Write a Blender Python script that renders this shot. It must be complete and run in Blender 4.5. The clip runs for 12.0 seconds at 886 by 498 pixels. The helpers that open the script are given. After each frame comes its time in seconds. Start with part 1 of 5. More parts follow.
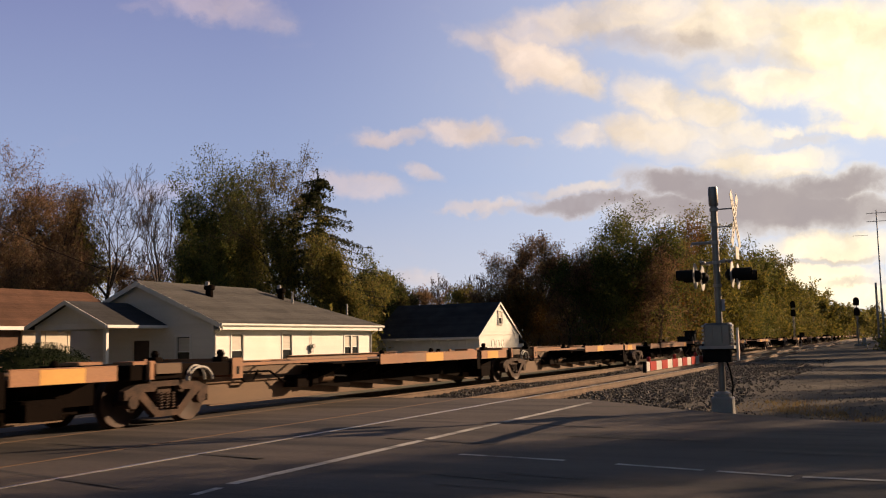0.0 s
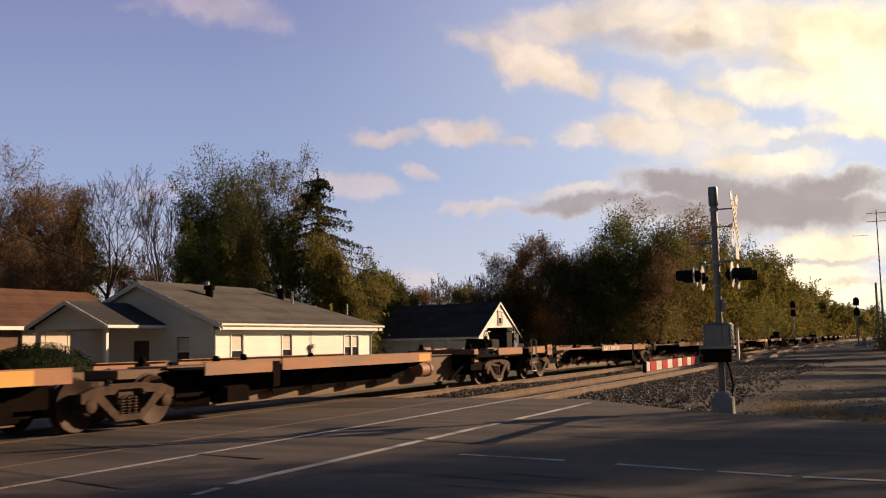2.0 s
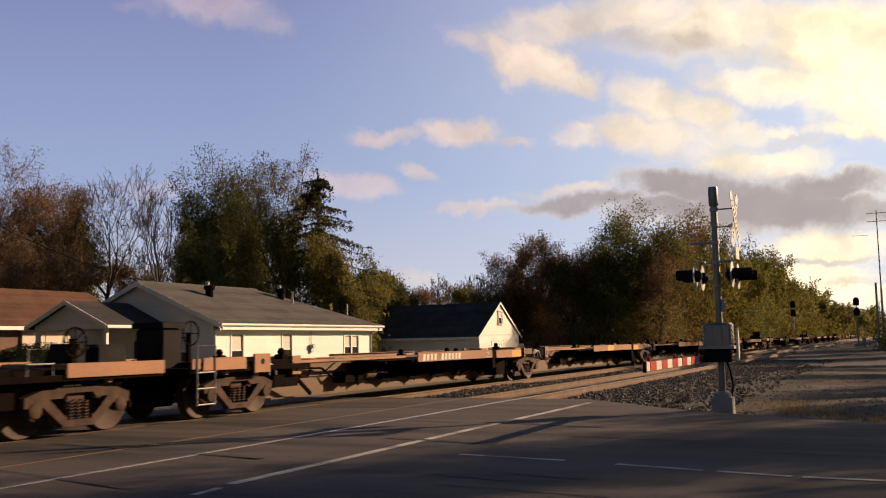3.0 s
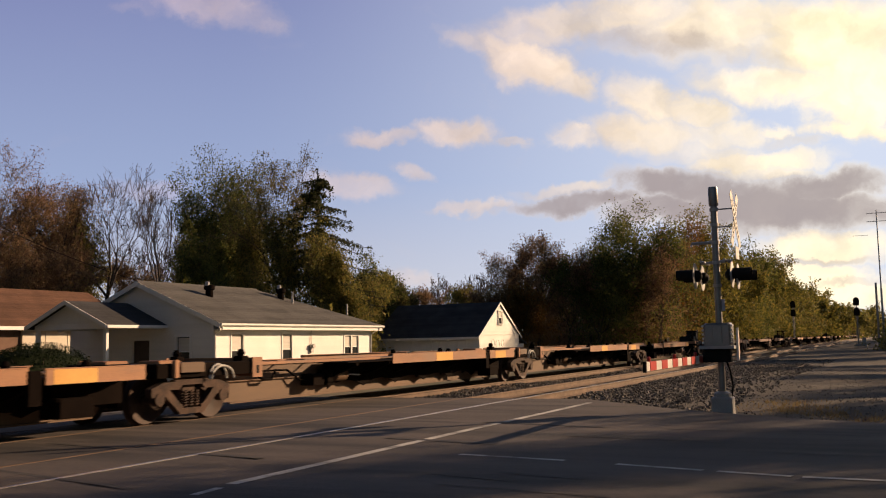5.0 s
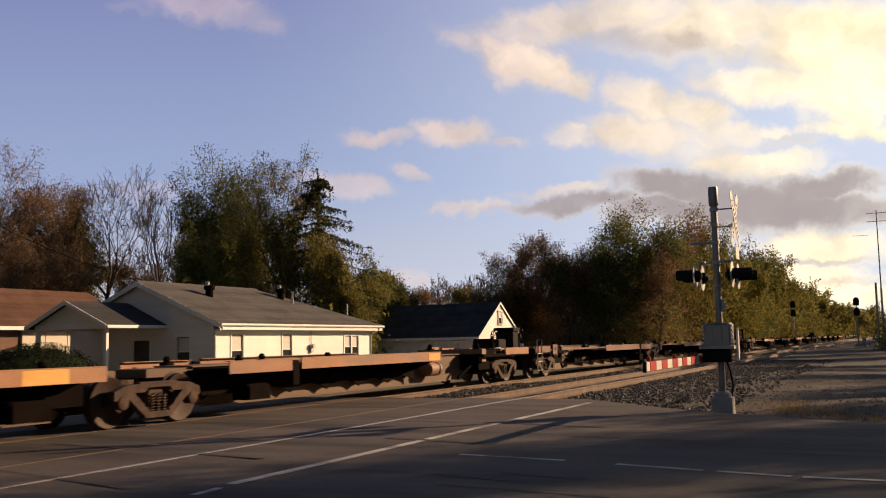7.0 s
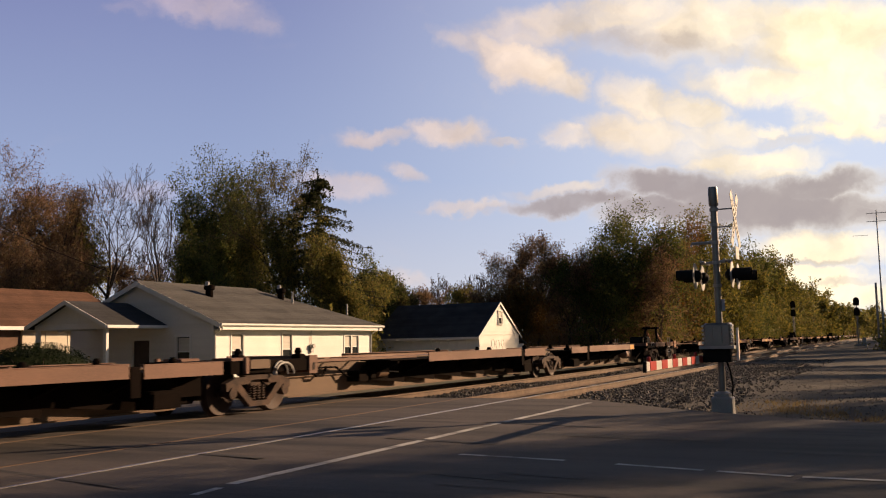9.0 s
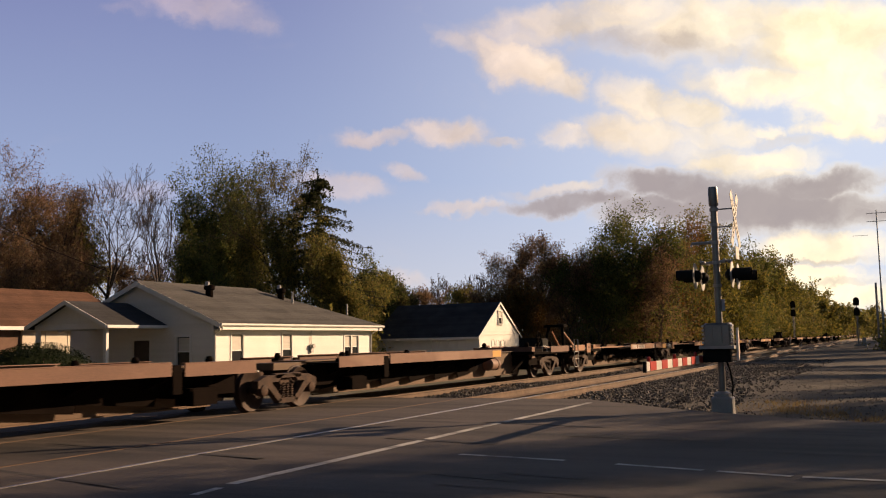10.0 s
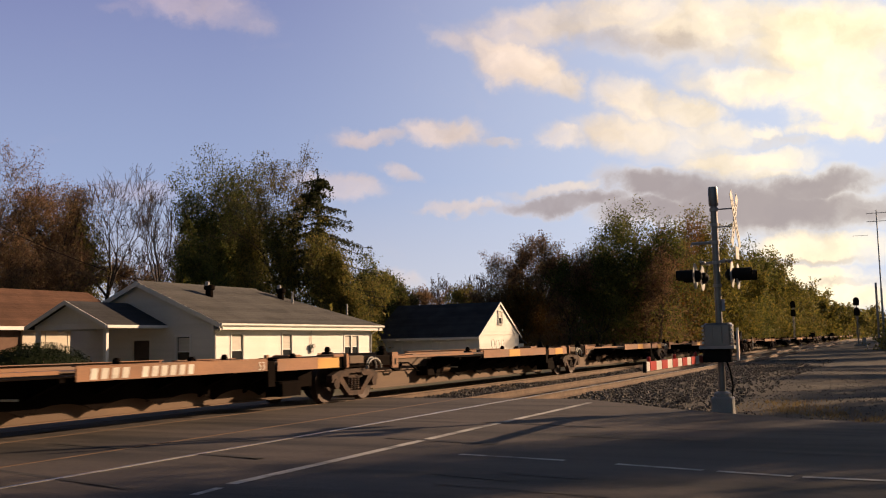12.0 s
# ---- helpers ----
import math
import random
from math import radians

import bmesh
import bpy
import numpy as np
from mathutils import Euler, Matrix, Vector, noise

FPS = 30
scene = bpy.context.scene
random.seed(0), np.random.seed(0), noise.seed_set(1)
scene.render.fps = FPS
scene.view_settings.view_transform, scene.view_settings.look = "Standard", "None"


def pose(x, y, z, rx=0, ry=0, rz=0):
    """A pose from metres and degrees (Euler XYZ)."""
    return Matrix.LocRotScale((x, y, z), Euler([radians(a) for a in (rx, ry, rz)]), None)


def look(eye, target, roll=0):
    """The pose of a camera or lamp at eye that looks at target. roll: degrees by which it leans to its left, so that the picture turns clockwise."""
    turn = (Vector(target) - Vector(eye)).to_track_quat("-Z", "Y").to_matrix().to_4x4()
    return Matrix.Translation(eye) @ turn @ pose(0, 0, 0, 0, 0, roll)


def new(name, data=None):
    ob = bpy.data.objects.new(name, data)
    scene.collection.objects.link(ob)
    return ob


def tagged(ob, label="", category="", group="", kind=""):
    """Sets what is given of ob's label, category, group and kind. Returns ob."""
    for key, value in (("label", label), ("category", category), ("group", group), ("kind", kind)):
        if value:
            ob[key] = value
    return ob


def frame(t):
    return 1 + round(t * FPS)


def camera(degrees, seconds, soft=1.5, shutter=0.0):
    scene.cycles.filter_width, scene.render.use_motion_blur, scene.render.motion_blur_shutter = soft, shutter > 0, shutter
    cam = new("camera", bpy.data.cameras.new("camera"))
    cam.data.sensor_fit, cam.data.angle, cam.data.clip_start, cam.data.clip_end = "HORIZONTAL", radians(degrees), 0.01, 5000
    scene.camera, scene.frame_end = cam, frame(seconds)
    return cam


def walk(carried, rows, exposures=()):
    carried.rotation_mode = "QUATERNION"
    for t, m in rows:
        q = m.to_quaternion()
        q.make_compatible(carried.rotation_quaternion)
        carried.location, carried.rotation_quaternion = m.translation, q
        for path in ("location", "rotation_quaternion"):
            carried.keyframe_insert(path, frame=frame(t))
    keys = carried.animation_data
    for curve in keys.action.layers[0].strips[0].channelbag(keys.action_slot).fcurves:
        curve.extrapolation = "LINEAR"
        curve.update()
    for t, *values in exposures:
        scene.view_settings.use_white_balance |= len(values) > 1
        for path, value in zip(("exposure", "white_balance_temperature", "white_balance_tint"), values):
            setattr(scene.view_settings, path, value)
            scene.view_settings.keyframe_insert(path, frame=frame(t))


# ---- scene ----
# ---- camera ----
cam = camera(50.0, 12.0, 1.1, 0.12)
EYE = (0.0, 0.0, 1.38)
AIM = (90.046, 42.367, 11.223)
walk(cam, [(0.0, look(EYE, AIM, -1.17)), (12.0, look(EYE, AIM, -1.17))], [(0.0, 0.45, 7250, 18), (12.0, 0.45, 7250, 18)])

# ---- light ----
SUN_TO = Vector((0.77, -0.64, 0.0)).normalized()
SUN_EL = radians(19.0)
world = bpy.data.worlds.new("sky")
scene.world = world
world.use_nodes = True
wn = world.node_tree.nodes
sky = wn.new("ShaderNodeTexSky")
sky.sky_type = "NISHITA"
sky.sun_disc = False
sky.sun_elevation = SUN_EL
sky.sun_rotation = math.atan2(SUN_TO.x, SUN_TO.y)
sky.air_density, sky.dust_density, sky.ozone_density = 1.0, 0.4, 3.0
wn["Background"].inputs["Strength"].default_value = 0.038
world.node_tree.links.new(sky.outputs["Color"], wn["Background"].inputs["Color"])
sun_data = bpy.data.lights.new("sun", "SUN")
sun_data.energy, sun_data.angle, sun_data.color = 5.0, radians(0.6), (1.0, 0.73, 0.46)
sun = new("sun", sun_data)
sun_way = Vector((SUN_TO.x * math.cos(SUN_EL), SUN_TO.y * math.cos(SUN_EL), math.sin(SUN_EL)))
sun.matrix_basis = look((120, -100, 60), Vector((120, -100, 60)) - sun_way)


# ---- materials ----
def material(name, dark, light, scale=4.0, rough=0.7, metal=0.0, bump=0.2, fine=40.0, island=0.0, object_random=0.0, blotch=None, blotch_scale=0.6, stretch=(1, 1, 1), gloss=0.35):
    """Two scales of noise between two colours, a blotch colour on top, and fine relief."""
    m = bpy.data.materials.new(name)
    m.use_nodes = True
    n, l = m.node_tree.nodes, m.node_tree.links
    b = n["Principled BSDF"]
    b.inputs["Metallic"].default_value = metal
    b.inputs["Specular IOR Level"].default_value = gloss
    co = n.new("ShaderNodeTexCoord")
    mp = n.new("ShaderNodeMapping")
    mp.inputs["Scale"].default_value = stretch
    l.new(co.outputs["Object"], mp.inputs["Vector"])
    big = n.new("ShaderNodeTexNoise")
    big.inputs["Scale"].default_value, big.inputs["Detail"].default_value = scale, 6
    small = n.new("ShaderNodeTexNoise")
    small.inputs["Scale"].default_value, small.inputs["Detail"].default_value = fine, 4
    l.new(mp.outputs[0], big.inputs["Vector"])
    l.new(mp.outputs[0], small.inputs["Vector"])
    add = n.new("ShaderNodeMath")
    add.operation = "MULTIPLY_ADD"
    l.new(small.outputs["Fac"], add.inputs[0])
    add.inputs[1].default_value = 0.5
    half = n.new("ShaderNodeMath")
    half.operation = "MULTIPLY"
    l.new(big.outputs["Fac"], half.inputs[0])
    half.inputs[1].default_value = 0.9
    l.new(half.outputs[0], add.inputs[2])
    value = add.outputs[0]
    for weight, node, socket in ((island, "ShaderNodeNewGeometry", "Random Per Island"), (object_random, "ShaderNodeObjectInfo", "Random")):
        if weight:
            src = n.new(node)
            ma = n.new("ShaderNodeMath")
            ma.operation = "MULTIPLY_ADD"
            l.new(src.outputs[socket], ma.inputs[0])
            ma.inputs[1].default_value = weight
            l.new(value, ma.inputs[2])
            off = n.new("ShaderNodeMath")
            off.operation = "SUBTRACT"
            l.new(ma.outputs[0], off.inputs[0])
            off.inputs[1].default_value = weight / 2
            value = off.outputs[0]
    ramp = n.new("ShaderNodeValToRGB")
    ramp.color_ramp.elements[0].position, ramp.color_ramp.elements[1].position = 0.42, 0.95
    ramp.color_ramp.elements[0].color, ramp.color_ramp.elements[1].color = (*dark, 1), (*light, 1)
    l.new(value, ramp.inputs[0])
    colour = ramp.outputs[0]
    if blotch:
        bl = n.new("ShaderNodeTexNoise")
        bl.inputs["Scale"].default_value, bl.inputs["Detail"].default_value = blotch_scale, 5
        l.new(mp.outputs[0], bl.inputs["Vector"])
        rng = n.new("ShaderNodeMapRange")
        rng.inputs["From Min"].default_value, rng.inputs["From Max"].default_value = 0.5, 0.66
        l.new(bl.outputs["Fac"], rng.inputs["Value"])
        mix = n.new("ShaderNodeMix")
        mix.data_type = "RGBA"
        l.new(rng.outputs[0], mix.inputs["Factor"])
        l.new(colour, mix.inputs["A"])
        mix.inputs["B"].default_value = (*blotch, 1)
        colour = mix.outputs["Result"]
    l.new(colour, b.inputs["Base Color"])
    rr = n.new("ShaderNodeMapRange")
    rr.inputs["To Min"].default_value, rr.inputs["To Max"].default_value = max(0.05, rough - 0.12), min(1.0, rough + 0.12)
    l.new(small.outputs["Fac"], rr.inputs["Value"])
    l.new(rr.outputs[0], b.inputs["Roughness"])
    if bump:
        bp = n.new("ShaderNodeBump")
        bp.inputs["Strength"].default_value, bp.inputs["Distance"].default_value = bump, 0.02
        l.new(small.outputs["Fac"], bp.inputs["Height"])
        l.new(bp.outputs[0], b.inputs["Normal"])
    return m


def leaf_material(name, colours):
    """Leaves: colour by island, a little light through them."""
    m = bpy.data.materials.new(name)
    m.use_nodes = True
    n, l = m.node_tree.nodes, m.node_tree.links
    b = n["Principled BSDF"]
    geo = n.new("ShaderNodeNewGeometry")
    ramp = n.new("ShaderNodeValToRGB")
    els = ramp.color_ramp.elements
    for i, c in enumerate(colours):
        e = els[i] if i < 2 else els.new(1.0)
        e.position, e.color = i / (len(colours) - 1), (*c, 1)
    els[0].color, els[0].position = (*colours[0], 1), 0.0
    l.new(geo.outputs["Random Per Island"], ramp.inputs[0])
    l.new(ramp.outputs[0], b.inputs["Base Color"])
    b.inputs["Roughness"].default_value = 0.7
    b.inputs["Specular IOR Level"].default_value = 0.2
    tr = n.new("ShaderNodeBsdfTranslucent")
    l.new(ramp.outputs[0], tr.inputs["Color"])
    mx = n.new("ShaderNodeMixShader")
    mx.inputs[0].default_value = 0.45
    l.new(b.outputs[0], mx.inputs[1])
    l.new(tr.outputs[0], mx.inputs[2])
    l.new(mx.outputs[0], n["Material Output"].inputs["Surface"])
    return m


GRASS = material("dry_grass", (0.05, 0.055, 0.024), (0.12, 0.10, 0.05), 0.35, 0.95, 0, 0.6, 9.0, blotch=(0.12, 0.10, 0.06), blotch_scale=0.08)
ASPHALT = material("asphalt", (0.036, 0.031, 0.031), (0.122, 0.100, 0.091), 0.8, 0.85, 0, 0.5, 45.0, blotch=(0.030, 0.028, 0.029), blotch_scale=0.9, stretch=(1, 0.16, 1))
GRAVEL = material("fine_gravel", (0.022, 0.019, 0.0175), (0.080, 0.067, 0.057), 0.8, 0.95, 0, 0.9, 16.0, blotch=(0.060, 0.044, 0.031), blotch_scale=0.25)
BALLAST = material("ballast_bed", (0.05, 0.046, 0.042), (0.16, 0.145, 0.13), 3.0, 0.95, 0, 1.0, 14.0)
STONE = material("ballast_stone", (0.045, 0.041, 0.038), (0.19, 0.175, 0.16), 5.0, 0.9, 0, 0.3, 30.0, island=0.7)
PAINT = material("road_paint", (0.26, 0.25, 0.235), (0.66, 0.64, 0.60), 2.0, 0.7, 0, 0.2, 30.0, blotch=(0.12, 0.115, 0.11), blotch_scale=1.8)
CONCRETE = material("concrete", (0.26, 0.24, 0.22), (0.48, 0.45, 0.41), 1.2, 0.9, 0, 0.3, 30.0)
RAIL = material("rusty_rail", (0.07, 0.045, 0.031), (0.17, 0.11, 0.075), 3.0, 0.7, 0.2, 0.3, 60.0)
RAILHEAD = material("polished_rail_head", (0.45, 0.43, 0.40), (0.62, 0.60, 0.57), 3.0, 0.28, 1.0, 0.05, 60.0)
TIE = material("creosoted_tie", (0.05, 0.04, 0.03), (0.16, 0.12, 0.09), 3.0, 0.9, 0, 0.6, 25.0, object_random=0.5, stretch=(6, 1, 6))
SPINE = material("faded_brown_steel", (0.082, 0.048, 0.028), (0.165, 0.096, 0.055), 0.7, 0.65, 0, 0.15, 30.0, blotch=(0.11, 0.066, 0.040), blotch_scale=0.8, stretch=(0.5, 1, 2))
ORANGE = material("weathered_orange_steel", (0.20, 0.095, 0.052), (0.37, 0.175, 0.085), 0.9, 0.6, 0, 0.15, 30.0, blotch=(0.21, 0.125, 0.085), blotch_scale=0.7, stretch=(0.7, 1, 2))
BROWN = material("oxide_brown_steel", (0.10, 0.046, 0.031), (0.20, 0.10, 0.066), 0.8, 0.65, 0, 0.15, 30.0, blotch=(0.24, 0.14, 0.10), blotch_scale=0.5, stretch=(0.7, 1, 2))
GOLD = material("fresh_yellow_paint", (0.55, 0.27, 0.06), (0.70, 0.38, 0.09), 1.0, 0.55, 0, 0.1, 30.0)
# grimy black, made darker still to hold the shade beneath the cars
GRIME_SHADE = material("grime_and_shade_black_steel", (0.0035, 0.0022, 0.0018), (0.010, 0.0062, 0.0048), 2.0, 0.9, 0.0, 0.3, 40.0, gloss=0.04)
TRUCK = material("rust_dusted_cast_steel", (0.010, 0.006, 0.005), (0.092, 0.050, 0.033), 5.0, 0.8, 0.1, 0.4, 40.0)
WHEEL = material("rusty_wheel_steel", (0.012, 0.007, 0.0055), (0.055, 0.029, 0.020), 3.0, 0.65, 0.3, 0.3, 40.0)
HOSE = material("grey_rubber_hose", (0.36, 0.35, 0.33), (0.60, 0.58, 0.55), 4.0, 0.6, 0, 0.1, 40.0)
STENCIL = material("white_stencil", (0.45, 0.42, 0.38), (0.75, 0.72, 0.66), 3.0, 0.7, 0, 0.1, 30.0)
SIDING = material("white_clapboard", (0.66, 0.65, 0.62), (0.82, 0.81, 0.78), 0.6, 0.6, 0, 0.1, 20.0, object_random=0.15)
TRIM = material("white_trim", (0.72, 0.71, 0.69), (0.84, 0.83, 0.81), 1.5, 0.5, 0, 0.05, 20.0)
SHINGLE = material("grey_shingle", (0.050, 0.048, 0.046), (0.105, 0.10, 0.095), 0.9, 0.9, 0, 0.5, 25.0, object_random=0.35)
DARK_SHINGLE = material("dark_shingle", (0.025, 0.025, 0.028), (0.055, 0.055, 0.06), 0.9, 0.9, 0, 0.5, 25.0, object_random=0.3)
BROWN_SHINGLE = material("brown_shingle", (0.075, 0.036, 0.022), (0.15, 0.075, 0.048), 0.9, 0.9, 0, 0.5, 25.0, object_random=0.3)
BRICK = material("dark_brick", (0.10, 0.06, 0.045), (0.20, 0.12, 0.09), 1.5, 0.9, 0, 0.4, 25.0)
TAN = material("tan_siding", (0.52, 0.46, 0.38), (0.66, 0.60, 0.50), 0.8, 0.7, 0, 0.1, 20.0)
DOOR = material("dark_door", (0.03, 0.022, 0.02), (0.07, 0.05, 0.045), 1.5, 0.5, 0, 0.1, 20.0)
BLIND = material("pale_blind", (0.50, 0.48, 0.44), (0.66, 0.64, 0.60), 1.0, 0.7, 0, 0.1, 30.0, stretch=(1, 1, 12))
METAL = material("galvanised_metal", (0.26, 0.26, 0.26), (0.42, 0.42, 0.42), 2.0, 0.5, 0.4, 0.1, 40.0)
ALU = material("aluminium_mast", (0.17, 0.168, 0.17), (0.28, 0.275, 0.27), 1.5, 0.42, 0.75, 0.1, 40.0)
BLACK = material("flat_black_paint", (0.007, 0.007, 0.007), (0.018, 0.017, 0.016), 3.0, 0.75, 0, 0.1, 40.0, gloss=0.12)
TAR = material("tar_stain", (0.024, 0.022, 0.022), (0.07, 0.063, 0.058), 2.5, 0.8, 0, 0.3, 40.0)
RED = material("reflective_red", (0.40, 0.02, 0.02), (0.55, 0.04, 0.03), 3.0, 0.4, 0, 0.05, 40.0)
WHITE = material("reflective_white", (0.68, 0.67, 0.64), (0.80, 0.79, 0.76), 3.0, 0.4, 0, 0.05, 40.0)
LENS = material("dark_red_lens", (0.10, 0.01, 0.01), (0.16, 0.02, 0.015), 3.0, 0.2, 0, 0.0, 40.0)
PLATE = material("blue_grey_notice", (0.28, 0.33, 0.42), (0.42, 0.47, 0.55), 4.0, 0.5, 0, 0.0, 40.0)
BARK = material("grey_bark", (0.035, 0.027, 0.022), (0.11, 0.086, 0.068), 4.0, 0.95, 0, 0.8, 18.0, stretch=(1, 1, 0.3))
GLASS = bpy.data.materials.new("window_glass")
GLASS.use_nodes = True
GLASS.node_tree.nodes["Principled BSDF"].inputs["Base Color"].default_value = (0.03, 0.033, 0.036, 1)
GLASS.node_tree.nodes["Principled BSDF"].inputs["Roughness"].default_value = 0.06
LEAVES = {
    "green": leaf_material("dark_green_leaves", [(0.040, 0.060, 0.019), (0.090, 0.115, 0.032), (0.155, 0.165, 0.048), (0.24, 0.21, 0.06)]),
    "olive": leaf_material("olive_leaves", [(0.066, 0.070, 0.022), (0.145, 0.145, 0.039), (0.235, 0.21, 0.058), (0.31, 0.23, 0.07)]),
    "sparse": leaf_material("thin_olive_leaves", [(0.06, 0.06, 0.022), (0.12, 0.11, 0.04), (0.19, 0.16, 0.06), (0.24, 0.19, 0.08)]),
    "yellow": leaf_material("yellow_green_leaves", [(0.055, 0.060, 0.016), (0.12, 0.125, 0.030), (0.21, 0.185, 0.042), (0.29, 0.22, 0.05)]),
    "brown": leaf_material("brown_autumn_leaves", [(0.11, 0.065, 0.040), (0.21, 0.13, 0.075), (0.30, 0.18, 0.10), (0.25, 0.19, 0.09)]),
    "orange": leaf_material("orange_autumn_leaves", [(0.10, 0.05, 0.015), (0.18, 0.09, 0.02), (0.26, 0.12, 0.03), (0.16, 0.13, 0.035)]),
    "bare": leaf_material("last_brown_leaves", [(0.08, 0.05, 0.03), (0.14, 0.09, 0.05)]),
    "spruce": leaf_material("spruce_needles", [(0.020, 0.028, 0.012), (0.042, 0.052, 0.021), (0.075, 0.075, 0.034)]),
}

YEW = leaf_material("dark_yew_needles", [(0.005, 0.010, 0.003), (0.009, 0.017, 0.005), (0.017, 0.027, 0.008)])


# ---- mesh tools ----
class Shape:
    """Vertices and faces gathered for one mesh."""

    def __init__(self):
        self.v, self.f = [], []

    def add(self, verts, faces):
        k = len(self.v)
        self.v += [tuple(p) for p in verts]
        self.f += [tuple(k + i for i in q) for q in faces]
        return self

    def box(self, x0, x1, y0, y1, z0, z1, c=0.0):
        """A box; c cuts its upright and top edges."""
        if c <= 0:
            vs = [(x, y, z) for z in (z0, z1) for x, y in ((x0, y0), (x1, y0), (x1, y1), (x0, y1))]
            return self.add(vs, [(3, 2, 1, 0), (4, 5, 6, 7), (0, 1, 5, 4), (1, 2, 6, 5), (2, 3, 7, 6), (3, 0, 4, 7)])
        ring = [(x0 + c, y0), (x1 - c, y0), (x1, y0 + c), (x1, y1 - c), (x1 - c, y1), (x0 + c, y1), (x0, y1 - c), (x0, y0 + c)]
        mx, my = (x0 + x1) / 2, (y0 + y1) / 2
        ins = [(mx + (x - mx) * (1 - 2 * c / max(x1 - x0, 4 * c)), my + (y - my) * (1 - 2 * c / max(y1 - y0, 4 * c))) for x, y in ring]
        vs = [(*p, z0) for p in ring] + [(*p, z1 - c) for p in ring] + [(*p, z1) for p in ins]
        fs = [tuple(range(7, -1, -1)), tuple(range(16, 24))]
        for a in (0, 8):
            fs += [(a + i, a + (i + 1) % 8, a + 8 + (i + 1) % 8, a + 8 + i) for i in range(8)]
        return self.add(vs, fs)

    def prism(self, poly, lo, hi, axis="y"):
        """A polygon of (a, b) pushed along an axis: y takes (x, z), x takes (y, z), z takes (x, y)."""
        def at(a, b, d):
            return (a, d, b) if axis == "y" else (d, a, b) if axis == "x" else (a, b, d)
        n = len(poly)
        vs = [at(a, b, lo) for a, b in poly] + [at(a, b, hi) for a, b in poly]
        return self.add(vs, [tuple(range(n)), tuple(range(2 * n - 1, n - 1, -1))] + [(i, n + i, n + (i + 1) % n, (i + 1) % n) for i in range(n)])

    def tube(self, points, r, n=8, closed=False):
        """A round bar along points; r is one radius or one for each point."""
        pts = [Vector(p) for p in points]
        rs = r if isinstance(r, (list, tuple)) else [r] * len(pts)
        vs, fs, m = [], [], len(pts)
        for i, p in enumerate(pts):
            a, b = pts[(i - 1) % m if closed else max(i - 1, 0)], pts[(i + 1) % m if closed else min(i + 1, m - 1)]
            d = (b - a).normalized()
            side = d.cross(Vector((0, 0, 1)) if abs(d.z) < 0.9 else Vector((1, 0, 0))).normalized()
            up = side.cross(d)
            vs += [p + (side * math.cos(2 * math.pi * k / n) + up * math.sin(2 * math.pi * k / n)) * rs[i] for k in range(n)]
        for i in range(m if closed else m - 1):
            j = (i + 1) % m
            fs += [(i * n + k, i * n + (k + 1) % n, j * n + (k + 1) % n, j * n + k) for k in range(n)]
        if not closed:
            fs += [tuple(range(n - 1, -1, -1)), tuple((m - 1) * n + k for k in range(n))]
        return self.add(vs, fs)

    def lathe(self, profile, n=20, axis="y", centre=(0, 0, 0)):
        """A profile of (radius, along) turned round an axis."""
        vs, fs, m = [], [], len(profile)
        for r, d in profile:
            for k in range(n):
                c, s = r * math.cos(2 * math.pi * k / n), r * math.sin(2 * math.pi * k / n)
                q = (c, d, s) if axis == "y" else (d, c, s) if axis == "x" else (c, s, d)
                vs.append(tuple(a + b for a, b in zip(q, centre)))
        for i in range(m - 1):
            fs += [(i * n + k, i * n + (k + 1) % n, (i + 1) * n + (k + 1) % n, (i + 1) * n + k) for k in range(n)]
        fs += [tuple(range(n - 1, -1, -1)), tuple((m - 1) * n + k for k in range(n))]
        return self.add(vs, fs)

    def mesh(self, name, mat, smooth=False):
        me = bpy.data.meshes.new(name)
        me.from_pydata(self.v, [], self.f)
        bm = bmesh.new()
        bm.from_mesh(me)
        bmesh.ops.recalc_face_normals(bm, faces=bm.faces)
        bm.to_mesh(me)
        bm.free()
        me.materials.append(mat)
        if smooth:
            me.shade_smooth()
            me.set_sharp_from_angle(angle=radians(40))
        return me


def thing(name, label, category, group="", m=None):
    ob = tagged(new(name), label, category, group)
    if m is not None:
        ob.matrix_basis = m
    return ob


def part(name, shape, mat, parent, label="", smooth=False, m=None):
    ob = new(name, shape.mesh(name, mat, smooth))
    ob.parent = parent
    if m is not None:
        ob.matrix_basis = m
    if label:
        tagged(ob, label)
    return ob


def setting(name, shape, mat, label, category, kind="structure", smooth=False):
    return tagged(new(name, shape.mesh(name, mat, smooth)), label, category, kind=kind)


def sheet(name, mat, label, category, xs, ys, height):
    """A ground sheet over a grid of xs and ys; height(x, y) gives z."""
    s = Shape()
    s.v = [(x, y, height(x, y)) for y in ys for x in xs]
    n = len(xs)
    s.f = [(j * n + i, j * n + i + 1, (j + 1) * n + i + 1, (j + 1) * n + i) for j in range(len(ys) - 1) for i in range(n - 1)]
    return setting(name, s, mat, label, category, smooth=True)


def bumpy(x, y, k, a):
    return noise.noise(Vector((x * k, y * k, 0.3))) * a


# ---- ground, road and track bed ----
NEAR, FAR = 9.07, 13.15        # centre lines of the two tracks
GAUGE = 1.505                  # rail to rail, centre to centre


